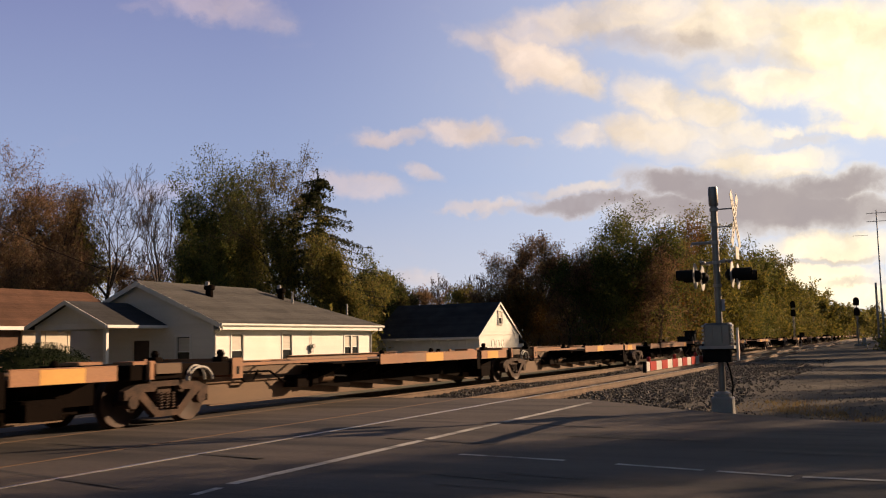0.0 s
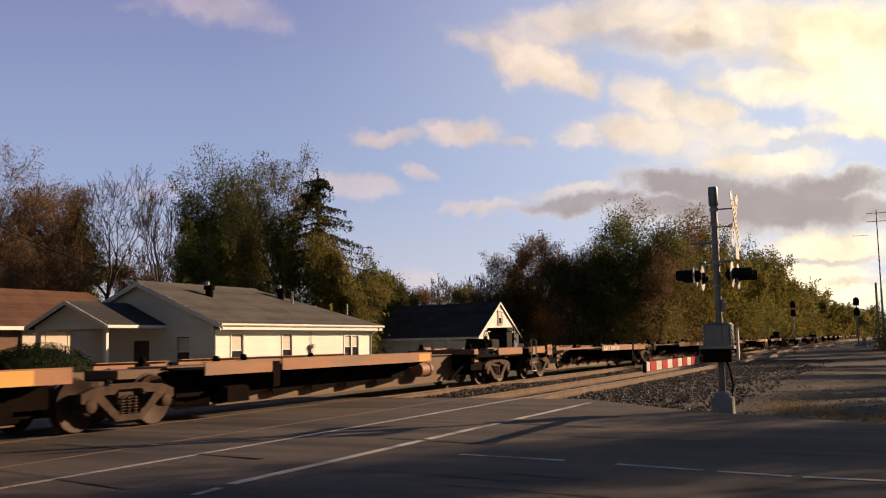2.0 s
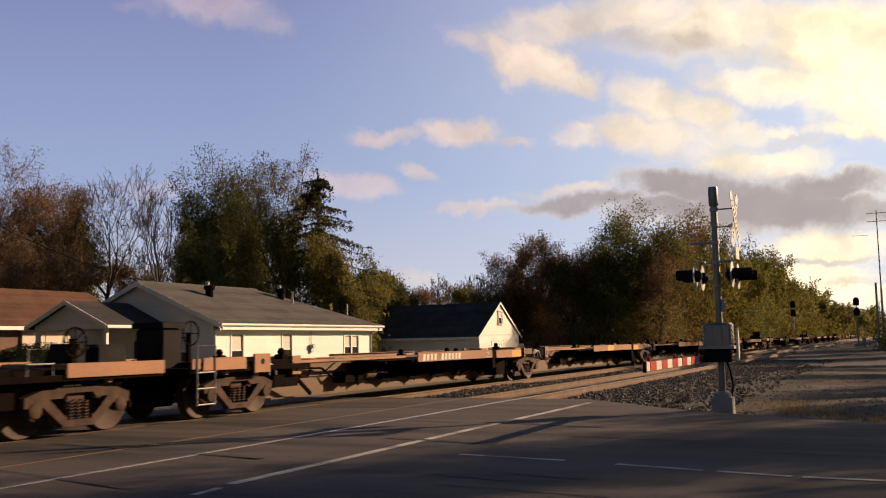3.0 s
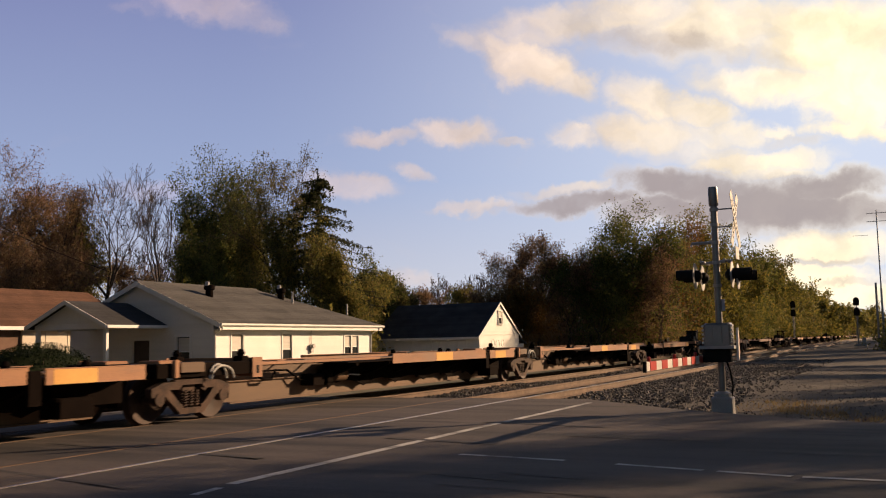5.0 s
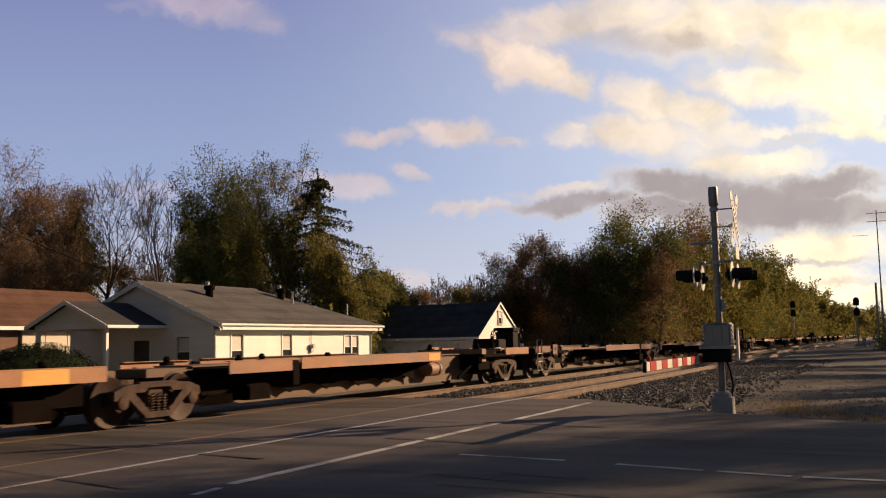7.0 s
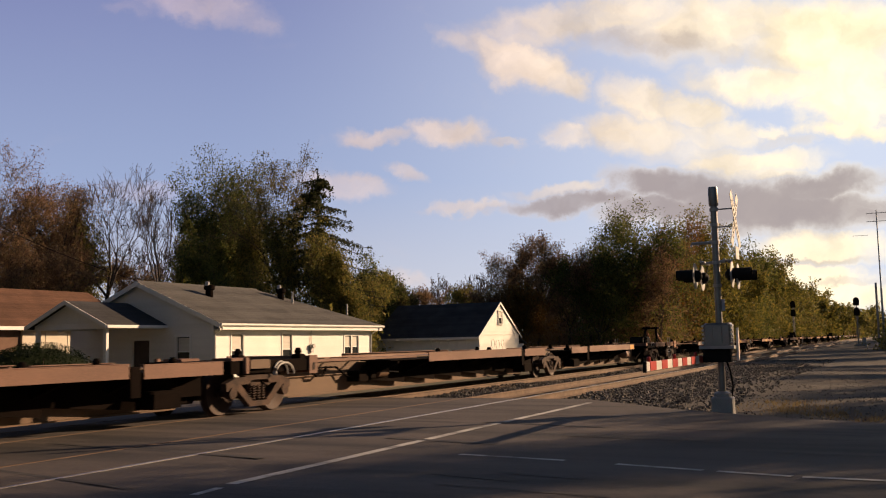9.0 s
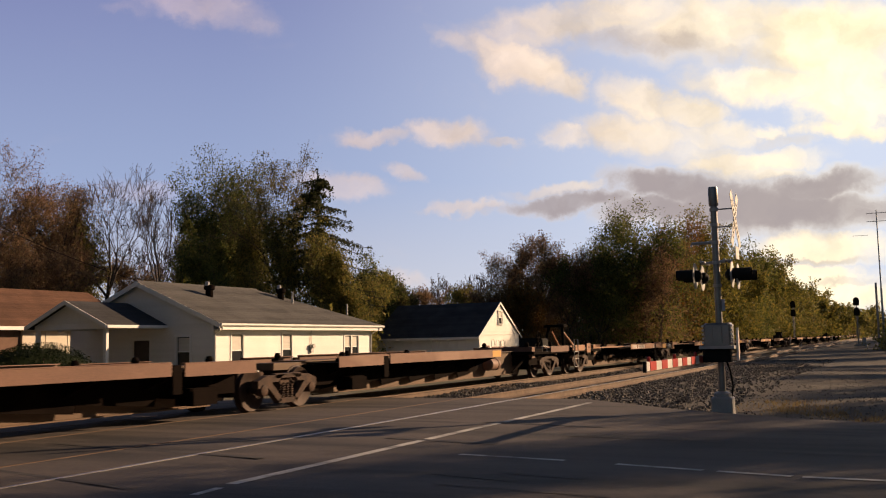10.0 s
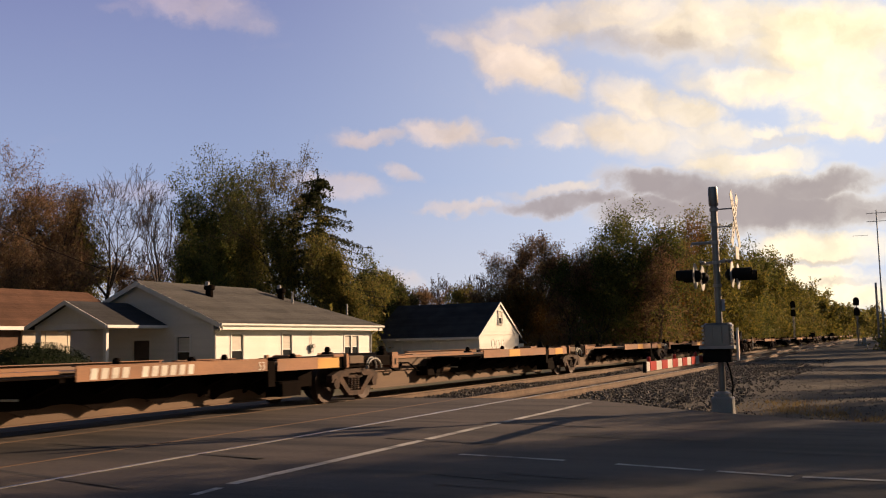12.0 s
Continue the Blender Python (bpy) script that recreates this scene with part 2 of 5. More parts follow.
def spread(lo, hi, near, step):
    out, x, d = [], near, step
    while x < hi:
        out.append(x)
        d *= 1.12
        x += d
    out.append(hi)
    x, d = near - step, step
    low = []
    while x > lo:
        low.append(x)
        d *= 1.12
        x -= d
    low.append(lo)
    return low[::-1] + out


sheet("ground", GRASS, "dry autumn grass on flat ground", "ground", spread(-1500, 4500, 20, 1.5), spread(-2500, 3000, 22, 1.5),
      lambda x, y: -0.42 + bumpy(x, y, 0.07, 0.10))


def road_height(x, y):
    if 7.2 < y < 14.9:
        return -0.003
    return -0.010 + bumpy(x, y, 0.3, 0.006) - (0.25 * min(1, max(0, (y - 15) / 6)))


# asphalt: a wide junction whose far corner is rounded off towards the gravel
def asphalt_edge(y):
    if y < 0.2:
        return 16.6 - 0.02 * (0.2 - y)
    return 16.6 + 5.4 * (min(1.0, (y - 0.2) / 6.4)) ** 1.4


rd = Shape()
rows_y = [-60, -30, -15, -8, -4, -2, -1, 0, 0.5, 1, 1.75, 2.5, 3.2, 3.8, 4.5, 5.2, 6, 6.6, 7.2, 8, 8.315, 9, 9.8, 10.5, 11.4, 12.3, 13, 13.8, 14.6, 16, 18, 22, 30, 45, 70]
cols = 26
for y in rows_y:
    right = asphalt_edge(y) + bumpy(y * 3, 4.0, 0.8, 0.12)
    if y > 14.6:
        right = 22.0 + bumpy(y * 3, 4.0, 0.8, 0.12)
    left = -40 if y < 7 else -6.0
    for i in range(cols):
        x = left + (right - left) * i / (cols - 1)
        rd.v.append((x, y, road_height(x, y)))
rd.f = [(j * cols + i, j * cols + i + 1, (j + 1) * cols + i + 1, (j + 1) * cols + i) for j in range(len(rows_y) - 1) for i in range(cols - 1)]
setting("road", rd, ASPHALT, "worn grey asphalt road and level crossing", "road", smooth=True)


def strip(x0, y0, x1, y1, w):
    """A painted line on the asphalt, cut into short lengths that follow it."""
    s, n = Shape(), 14
    d = Vector((x1 - x0, y1 - y0, 0)).normalized()
    side = Vector((-d.y, d.x, 0)) * w / 2
    for i in range(n + 1):
        p = Vector((x0 + (x1 - x0) * i / n, y0 + (y1 - y0) * i / n, 0))
        for q in (p - side, p + side):
            s.v.append((q.x, q.y, road_height(q.x, q.y) + 0.006))
    s.f = [(2 * i, 2 * i + 2, 2 * i + 3, 2 * i + 1) for i in range(n)]
    return s


for x0, y0, x1, y1, w in ((8.0, 6.21, 20.7, 6.21, 0.15), (7.3, 6.1, 7.75, 6.15, 0.10), (10.99, 4.99, 10.75, 3.55, 0.10), (10.6, 2.9, 10.35, 1.9, 0.10), (10.32, 1.75, 10.15, 1.0, 0.10), (10.13, 0.9, 9.98, -2.2, 0.10)):
    setting("lane_marking", strip(x0, y0, x1, y1, w), PAINT, "worn white painted line on asphalt", "road marking")

for x0, y0, x1, y1, w in ((9.6, 3.9, 9.4, 2.9, 0.12), (9.3, 4.6, 9.0, 3.5, 0.05), (13.5, 4.4, 13.2, 2.2, 0.10), (12.6, 6.9, 12.2, 5.0, 0.16), (14.9, 3.3, 14.4, 0.4, 0.07), (8.0, 9.6, 7.4, 7.0, 0.10), (10.6, 11.6, 9.9, 7.2, 0.14), (15.5, 6.6, 14.9, 4.2, 0.12), (17.2, 6.9, 17.0, 4.4, 0.06), (8.6, 4.2, 8.2, 1.2, 0.04), (12.2, 1.8, 11.9, -0.8, 0.05)):
    setting("tar_streak", strip(x0, y0, x1, y1, w), TAR, "dark tar-stained streak on asphalt", "road stain")

sheet("gravel_lot", GRAVEL, "grey-brown fine gravel beside the tracks", "ground", [15 + 0.6 * i for i in range(60)] + [52 + 6 * i for i in range(80)], [-30, -20, -12, -8, -5, -3] + [-2 + 0.4 * i for i in range(25)],
      lambda x, y: -0.10 + bumpy(x, y, 0.9, 0.05) + bumpy(x, y, 0.15, 0.12) - (0.25 if x < asphalt_edge(y) + 0.1 else 0))


def bed_height(x, y):
    top = -0.20
    if y < 7.4:
        top -= (7.4 - y) * 0.11
    if y > 14.8:
        top -= (y - 14.8) * 0.22
    if x < asphalt_edge(min(y, 6.6)) + 0.3 and y < 14.6:
        top -= 0.25
    return top + bumpy(x, y, 2.3, 0.05)


sheet("ballast_bed", BALLAST, "grey crushed-stone ballast under the tracks", "track bed", [22.0 + 0.5 * i for i in range(120)] + [84 + 8 * i for i in range(60)], [4.2 + 0.35 * i for i in range(36)], bed_height)
sheet("ballast_bed_beyond_road", BALLAST, "grey crushed-stone ballast under the tracks", "track bed", [-60 + 1.5 * i for i in range(37)], [6.4 + 0.5 * i for i in range(20)], bed_height)

# loose stones on the shoulder of the bed
rng = np.random.default_rng(4)
st = Shape()
CUBE = [(-1, -1, -1), (1, -1, -1), (1, 1, -1), (-1, 1, -1), (-1, -1, 1), (1, -1, 1), (1, 1, 1), (-1, 1, 1)]
CUBE_F = [(3, 2, 1, 0), (4, 5, 6, 7), (0, 1, 5, 4), (1, 2, 6, 5), (2, 3, 7, 6), (3, 0, 4, 7)]
for i in range(15000):
    u = rng.random()
    x = 18.5 + 45 * u ** 1.7
    y = 3.2 + 4.5 * rng.random() if rng.random() < 0.72 else rng.uniform(10.2, 11.8)
    if x < asphalt_edge(min(y, 6.6)) + 0.25:
        continue
    if y < 4.4 and rng.random() < 0.6:
        continue
    r = rng.uniform(0.016, 0.038)
    turn = Euler(rng.random(3) * 6.3).to_matrix()
    sq = Vector((rng.uniform(0.7, 1.3), rng.uniform(0.6, 1.1), rng.uniform(0.5, 0.9)))
    z = max(bed_height(x, y), -0.10 + bumpy(x, y, 0.9, 0.05) + bumpy(x, y, 0.15, 0.12)) if y > 4.2 else -0.10 + bumpy(x, y, 0.9, 0.05) + bumpy(x, y, 0.15, 0.12)
    st.add([turn @ Vector((a * sq.x, b * sq.y, c * sq.z)) * r * (0.75 if (a * b * c) > 0 else 1.0) + Vector((x, y, z + r * 0.3)) for a, b, c in CUBE], CUBE_F)
for i in range(4500):
    x, y = 16.5 + 32 * rng.random() ** 1.5, rng.uniform(-4.5, 4.6)
    if x < asphalt_edge(y) + 0.1:
        continue
    r = rng.uniform(0.006, 0.019)
    turn = Euler(rng.random(3) * 6.3).to_matrix()
    z = -0.10 + bumpy(x, y, 0.9, 0.05) + bumpy(x, y, 0.15, 0.12)
    st.add([turn @ Vector((a, b, c * 0.7)) * r * (0.7 if (a * b * c) > 0 else 1.0) + Vector((x, y, z + r * 0.3)) for a, b, c in CUBE], CUBE_F)
stones = bpy.data.meshes.new("ballast_stones")
stones.from_pydata(st.v, [], st.f)
stones.materials.append(STONE)
tagged(new("ballast_stones", stones), "loose grey crushed stones on the track shoulder", "stones", kind="stuff")


blades = []
for cx, cy, n, r in ((20.5, 1.9, 500, 0.7), (19.6, 1.1, 300, 0.5), (22.5, 2.3, 300, 0.8), (19.2, 3.4, 160, 0.3), (18.2, 0.4, 200, 0.5)):
    for _ in range(n):
        x, y = cx + rng.normal() * r, cy + rng.normal() * r * 0.5
        z, hh, a = -0.12 + bumpy(x, y, 0.9, 0.05) + bumpy(x, y, 0.15, 0.12), rng.uniform(0.03, 0.11), rng.uniform(0, 6.28)
        dx, dy = math.cos(a) * 0.012, math.sin(a) * 0.012
        blades += [(x - dx, y - dy, z), (x + dx, y + dy, z), (x + rng.normal() * 0.04, y + rng.normal() * 0.04, z + hh)]
BLADES = np.array(blades)


def railway_track(y, label):
    t = thing("railway_track", label, "track", "the two tracks", pose(0, y, 0))
    prof = [(-0.075, -0.18), (0.075, -0.18), (0.075, -0.165), (0.012, -0.14), (0.012, -0.045), (0.036, -0.035), (0.036, -0.004), (-0.036, -0.004), (-0.036, -0.035), (-0.012, -0.045), (-0.012, -0.14), (-0.075, -0.165)]
    for side in (-1, 1):
        rail = part("rail", Shape().prism([(a + side * GAUGE / 2, b) for a, b in prof], -120, 700, "x"), RAIL, t, "rust-brown steel rail")
        bright = y == NEAR and side < 0
        part("rail_head", Shape().box(-120, 700, side * GAUGE / 2 - 0.033, side * GAUGE / 2 + 0.033, -0.004, 0.004), RAILHEAD if bright else RAIL, rail, "polished rail head" if bright else "dull brown rail head")
    tie = Shape().box(-0.11, 0.11, -1.3, 1.3, -0.33, -0.185, 0.012).mesh("tie", TIE)
    for i in range(130):
        ob = new("tie", tie)
        ob.parent = t
        ob.matrix_basis = pose(23.0 + 0.55 * i, random.uniform(-0.03, 0.03), random.uniform(-0.01, 0.01), 0, 0, random.uniform(-0.6, 0.6))
    return t


railway_track(NEAR, "straight railway track with rusty rails and wooden ties")
railway_track(FAR, "straight railway track under the passing train")
for y in (NEAR, FAR):
    setting("crossing_panel", Shape().box(-4.0, 21.6, y - 0.62, y + 0.62, -0.16, 0.0015, 0.004), ASPHALT, "asphalt infill between the crossing rails", "crossing panel")


# ---- houses ----
def siding_boards(parent, x0, x1, y, z0, z1, step, out, holes=(), axis="x", top=None):
    """Clapboards one by one on a wall, cut at its openings. top(a) caps a gable."""
    z = z0
    while z < z1 - 0.02:
        zt = min(z + step, z1)
        spans = [(x0, x1)]
        if top is not None:
            zc = zt
            a, b = top(zc)
            if b - a < 0.1:
                break
            spans = [(a, b)]
        for h0, h1, k0, k1 in holes:
            if zt > k0 and z < k1:
                cut = []
                for a, b in spans:
                    if h1 <= a or h0 >= b:
                        cut.append((a, b))
                    else:
                        if h0 > a:
                            cut.append((a, h0))
                        if h1 < b:
                            cut.append((h1, b))
                spans = cut
        for a, b in spans:
            d0, d1 = y + out * 0.022, y + out * 0.008
            if axis == "x":
                vs = [(a, y, z), (b, y, z), (b, d0, z), (a, d0, z), (a, y, zt), (b, y, zt), (b, d1, zt), (a, d1, zt)]
            else:
                vs = [(y, a, z), (y, b, z), (d0, b, z), (d0, a, z), (y, a, zt), (y, b, zt), (d1, b, zt), (d1, a, zt)]
            part("clapboard", Shape().add(vs, [(0, 1, 2, 3), (7, 6, 5, 4), (3, 2, 6, 7), (0, 3, 7, 4), (1, 5, 6, 2), (0, 4, 5, 1)]), SIDING, parent)
        z = zt


def window(parent, c, z0, z1, w, y, axis="x", out=-1, sashes=1):
    """A sash window: frame, panes, blind. c is its middle along the wall."""
    def bx(a0, a1, d0, d1, k0, k1):
        lo, hi = sorted((y + out * d0, y + out * d1))
        return Shape().box(a0, a1, lo, hi, k0, k1, 0.006) if axis == "x" else Shape().box(lo, hi, a0, a1, k0, k1, 0.006)
    f = Shape()
    for s in (bx(c - w / 2 - 0.1, c - w / 2, 0, 0.045, z0 - 0.02, z1 + 0.1), bx(c + w / 2, c + w / 2 + 0.1, 0, 0.045, z0 - 0.02, z1 + 0.1), bx(c - w / 2 - 0.12, c + w / 2 + 0.12, 0, 0.05, z1, z1 + 0.12)):
        f.add(s.v, s.f)
    win = part("window", f, TRIM, parent, "white framed sash window")
    part("window_sill", bx(c - w / 2 - 0.13, c + w / 2 + 0.13, 0, 0.08, z0 - 0.07, z0), TRIM, win)
    for k in range(sashes):
        a = c - w / 2 + w * k / sashes
        b = a + w / sashes
        if k:
            part("mullion", bx(a - 0.06, a + 0.06, 0, 0.04, z0, z1), TRIM, win)
        part("pane", bx(a, b, -0.05, -0.04, z0, z1), GLASS, win)
        part("blind", bx(a + 0.05, b - 0.05, -0.038, -0.032, (z0 + z1) / 2 + 0.02, z1 - 0.04), BLIND, win, "pale window blind")
        part("meeting_rail", bx(a, b, -0.045, -0.01, (z0 + z1) / 2 - 0.02, (z0 + z1) / 2 + 0.02), TRIM, win)
    return win


def roof_slope(parent, name, mat, x0, x1, y_eave, z_eave, y_ridge, z_ridge, rows=18, cut=0.0, axis="x", t=0.12, seed=3):
    """One slope: a thick slab with courses of shingles on it. cut: how far a hip takes the far end in at the ridge."""
    r = random.Random(seed)

    def at(a, u, h=0.0):
        yy, zz = y_eave + (y_ridge - y_eave) * u, z_eave + (z_ridge - z_eave) * u + h
        return (a, yy, zz) if axis == "x" else (yy, a, zz)
    slab = Shape()
    vs = [at(x0, 0), at(x1, 0), at(x1 - cut, 1), at(x0, 1), at(x0, 0, -t), at(x1, 0, -t), at(x1 - cut, 1, -t), at(x0, 1, -t)]
    slab.add(vs, [(0, 1, 2, 3), (7, 6, 5, 4), (0, 4, 5, 1), (1, 5, 6, 2), (2, 6, 7, 3), (3, 7, 4, 0)])
    roof = part(name, slab, mat, parent)
    for i in range(rows):
        u0, u1 = i / rows, (i + 1) / rows
        e0, e1 = x1 - cut * u0, x1 - cut * u1
        s = Shape()
        a = x0
        while a < e1 - 0.02:
            b = min(a + r.uniform(0.7, 1.3), e1)
            h = 0.012 + r.uniform(-0.003, 0.003)
            s.add([at(a, u0, 0.002), at(b, u0, 0.002), at(b, u0, h), at(a, u0, h), at(b - 0.01, u1, 0.006), at(a, u1, 0.006)], [(0, 1, 2, 3), (3, 2, 4, 5), (0, 3, 5), (1, 4, 2)])
            a = b
        part("shingle_course", s, mat, roof)
    return roof


def white_house():
    h = thing("house", "white clapboard bungalow with grey shingle roof and porch", "house", "", None)
    x0, x1, y0, y1, zb, ze, zr = 32.3, 45.65, 26.0, 34.2, -0.42, 2.42, 4.26
    ym = (y0 + y1) / 2
    holes = [(33.5, 34.3, 0.55, 1.93), (37.3, 38.06, 0.55, 1.93), (42.9, 44.3, 0.72, 1.86)]
    # walls with real openings
    def wall_x(y, t, cuts):
        s, a = Shape(), x0
        for c0, c1, k0, k1 in cuts:
            s.box(a, c0, y, y + t, zb, ze)
            s.box(c0, c1, y, y + t, zb, k0)
            s.box(c0, c1, y, y + t, k1, ze)
            a = c1
        s.box(a, x1, y, y + t, zb, ze)
        return s
    part("wall", wall_x(y0, 0.15, holes), SIDING, h)
    part("wall", wall_x(y1 - 0.15, 0.15, []), SIDING, h)
    gh = [(27.25, 27.95, 0.6, 1.86), (29.5, 30.4, zb + 0.3, 1.75)]
    g, a = Shape(), y0 + 0.15
    for c0, c1, k0, k1 in gh:
        g.box(x0, x0 + 0.15, a, c0, zb, ze)
        g.box(x0, x0 + 0.15, c0, c1, zb, k0)
        g.box(x0, x0 + 0.15, c0, c1, k1, ze)
        a = c1
    g.box(x0, x0 + 0.15, a, y1 - 0.15, zb, ze)
    g.prism([(y0, ze), (y1, ze), (y1, ze + 0.07), (ym, zr - 0.04), (y0, ze + 0.07)], x0, x0 + 0.15, "x")
    part("gable_wall", g, SIDING, h)
    part("gable_wall", Shape().box(x1 - 0.15, x1, y0 + 0.15, y1 - 0.15, zb, ze), SIDING, h)
    part("foundation", Shape().box(x0 - 0.03, x1 + 0.03, y0 - 0.03, y1, zb - 0.1, zb + 0.28), CONCRETE, h)
    siding_boards(h, x0 + 0.06, x1 - 0.06, y0, zb + 0.28, ze, 0.125, -1, [(a - 0.1, b + 0.1, c, d + 0.1) for a, b, c, d in holes])
    half = (y1 - y0) / 2
    siding_boards(h, y0, y1, x0, zb + 0.28, ze, 0.125, -1, [(a - 0.1, b + 0.1, c, d + 0.1) for a, b, c, d in gh], "y", lambda z: (y0 + 0.06, y1 - 0.06))
    siding_boards(h, y0, y1, x0, ze, zr, 0.125, -1, (), "y", lambda z: (ym - half * min(1.0, (zr - 0.04 - z) / (zr - 0.11 - ze)), ym + half * min(1.0, (zr - 0.04 - z) / (zr - 0.11 - ze))))
    for c, w, k0, k1, n in ((33.9, 0.8, 0.55, 1.93, 1), (37.68, 0.76, 0.55, 1.93, 1), (43.6, 1.4, 0.72, 1.86, 2)):
        window(h, c, k0, k1, w, y0, "x", -1, n)
    window(h, 27.6, 0.6, 1.86, 0.7, x0, "y", -1, 1)
    d = part("door", Shape().box(x0 + 0.03, x0 + 0.08, 29.5, 30.4, zb + 0.3, 1.75, 0.01), DOOR, h, "dark front door under the porch")
    part("door_handle", Shape().lathe([(0.03, 0), (0.035, 0.03), (0.02, 0.05)], 10, "x", (x0 - 0.03, 29.6, 0.75)), METAL, d)
    # corner boards
    for x, y in ((x0 - 0.03, y0 - 0.03), (x1 - 0.09, y0 - 0.03)):
        part("corner_board", Shape().box(x, x + 0.12, y, y + 0.12, zb + 0.28, ze, 0.01), TRIM, h)
    # roof: overhang 0.5 in front, far end hipped
    slope = (zr - ze) / (half + 0.0)
    ov = 0.5
    roof_slope(h, "roof_slope", SHINGLE, x0 - 0.2, x1 + 0.55, y0 - ov, ze - ov * slope + 0.22, ym, zr + 0.1, 20, 5.4)
    roof_slope(h, "roof_slope", SHINGLE, x0 - 0.2, x1 + 0.55, y1 + ov, ze - ov * slope + 0.22, ym, zr + 0.1, 20, 5.4)
    zf = ze - ov * slope + 0.10
    hip = Shape()
    e = [(x1 + 0.55, y0 - ov, zf + 0.12), (x1 + 0.55, y1 + ov, zf + 0.12), (x1 + 0.55 - 5.4, ym, zr + 0.1)]
    hip.add(e + [(a, b, c - 0.12) for a, b, c in e], [(0, 1, 2), (5, 4, 3), (0, 3, 4, 1), (1, 4, 5, 2), (2, 5, 3, 0)])
    part("roof_hip", hip, SHINGLE, h)
    part("ridge_cap", Shape().prism([(ym - 0.14, zr + 0.05), (ym, zr + 0.155), (ym + 0.14, zr + 0.05)], x0 - 0.2, x1 - 4.8, "x"), SHINGLE, h)
    part("fascia", Shape().box(x0 - 0.18, x1 + 0.5, y0 - ov + 0.01, y0 - ov + 0.04, zf - 0.17, zf + 0.1), TRIM, h)
    gut = part("gutter", Shape().prism([(y0 - ov - 0.11, zf + 0.10), (y0 - ov - 0.11, zf + 0.03), (y0 - ov - 0.05, zf - 0.02), (y0 - ov + 0.005, zf - 0.02), (y0 - ov + 0.005, zf + 0.10)], x0 - 0.2, x1 + 0.55, "x"), TRIM, h, "white metal gutter")
    part("soffit", Shape().box(x0 - 0.18, x1 + 0.5, y0 - ov + 0.04, y0 - 0.03, zf - 0.17, zf - 0.15), TRIM, h)
    for x in (x0 + 0.02, x1 - 0.02):
        s = 1 if x > 40 else -1
        part("downspout", Shape().tube([(x + 0.10 * s, y0 - ov - 0.04, zf), (x + 0.08 * s, y0 - ov, zf - 0.12), (x, y0 - 0.07, zf - 0.34), (x, y0 - 0.07, zb + 0.1)], 0.042, 6), TRIM, gut)
    # rake boards of the visible gable
    for sgn in (-1, 1):
        ye = ym + sgn * (half + ov)
        vs = []
        for xx in (x0 - 0.235, x0 - 0.204):
            vs += [(xx, ye, zf + 0.11), (xx, ym, zr + 0.10), (xx, ym, zr - 0.12), (xx, ye, zf - 0.10)]
        part("rake_board", Shape().add(vs, [(0, 1, 2, 3), (7, 6, 5, 4), (0, 4, 5, 1), (1, 5, 6, 2), (2, 6, 7, 3), (3, 7, 4, 0)]), TRIM, h)
    def roof_z(y):
        return ze - ov * slope + 0.22 + (y - (y0 - ov)) * (zr + 0.1 - (ze - ov * slope + 0.22)) / (ym - (y0 - ov))
    for x, y, w, hh in ((35.35, 28.7, 0.42, 0.52), (41.35, 28.9, 0.42, 0.55)):
        z = roof_z(y)
        v = part("roof_vent", Shape().lathe([(w * 0.42, z - 0.2), (w * 0.42, z + hh * 0.55), (w * 0.6, z + hh * 0.6), (w * 0.6, z + hh * 0.95), (w * 0.3, z + hh * 1.05)], 14, "z", (x, y, 0)), GRIME_SHADE, h, "dark turbine roof vent", True)
        part("cowl", Shape().lathe([(w * 0.25, z + hh * 0.9), (w * 0.25, z + hh * 1.25), (w * 0.1, z + hh * 1.3)], 12, "z", (x - 0.15, y, 0)), METAL, v)
    for x, y, hh in ((41.55, 28.3, 0.6), (45.2, 27.2, 0.5)):
        z = roof_z(y)
        part("vent_pipe", Shape().lathe([(0.06, z - 0.1), (0.05, z + 0.05), (0.05, z + hh), (0.035, z + hh)], 10, "z", (x, y, 0)), METAL, h, "galvanised vent pipe", True)
    part("electric_meter", Shape().box(39.55, 39.8, y0 - 0.14, y0 - 0.02, 1.05, 1.45, 0.02).lathe([(0.10, -0.1), (0.10, 0.0), (0.05, 0.02)], 12, "y", (39.68, y0 - 0.15, 1.36)), METAL, h, "grey electric meter box")
    part("conduit", Shape().tube([(39.68, y0 - 0.06, 1.4), (39.68, y0 - 0.06, ze - 0.05)], 0.02, 6), METAL, h)
    # porch
    px0, py0, py1, pe, pr = 28.7, 28.45, 33.0, 2.26, 3.42
    pm = (py0 + py1) / 2
    porch = part("porch_floor", Shape().box(px0 + 0.2, x0 - 0.03, py0 + 0.2, py1 - 0.2, zb, zb + 0.28, 0.02), CONCRETE, h, "concrete porch floor")
    for y in (py0 + 0.3, py1 - 0.45):
        part("porch_post", Shape().box(px0 + 0.3, px0 + 0.46, y, y + 0.16, zb + 0.28, pe, 0.012), TRIM, porch)
    part("porch_beam", Shape().box(px0 + 0.26, x0 - 0.03, py0 + 0.28, py0 + 0.48, pe - 0.02, pe + 0.2, 0.01).box(px0 + 0.26, x0 - 0.03, py1 - 0.48, py1 - 0.28, pe - 0.02, pe + 0.2, 0.01).box(px0 + 0.26, px0 + 0.48, py0 + 0.48, py1 - 0.48, pe - 0.02, pe + 0.2, 0.01), TRIM, porch)
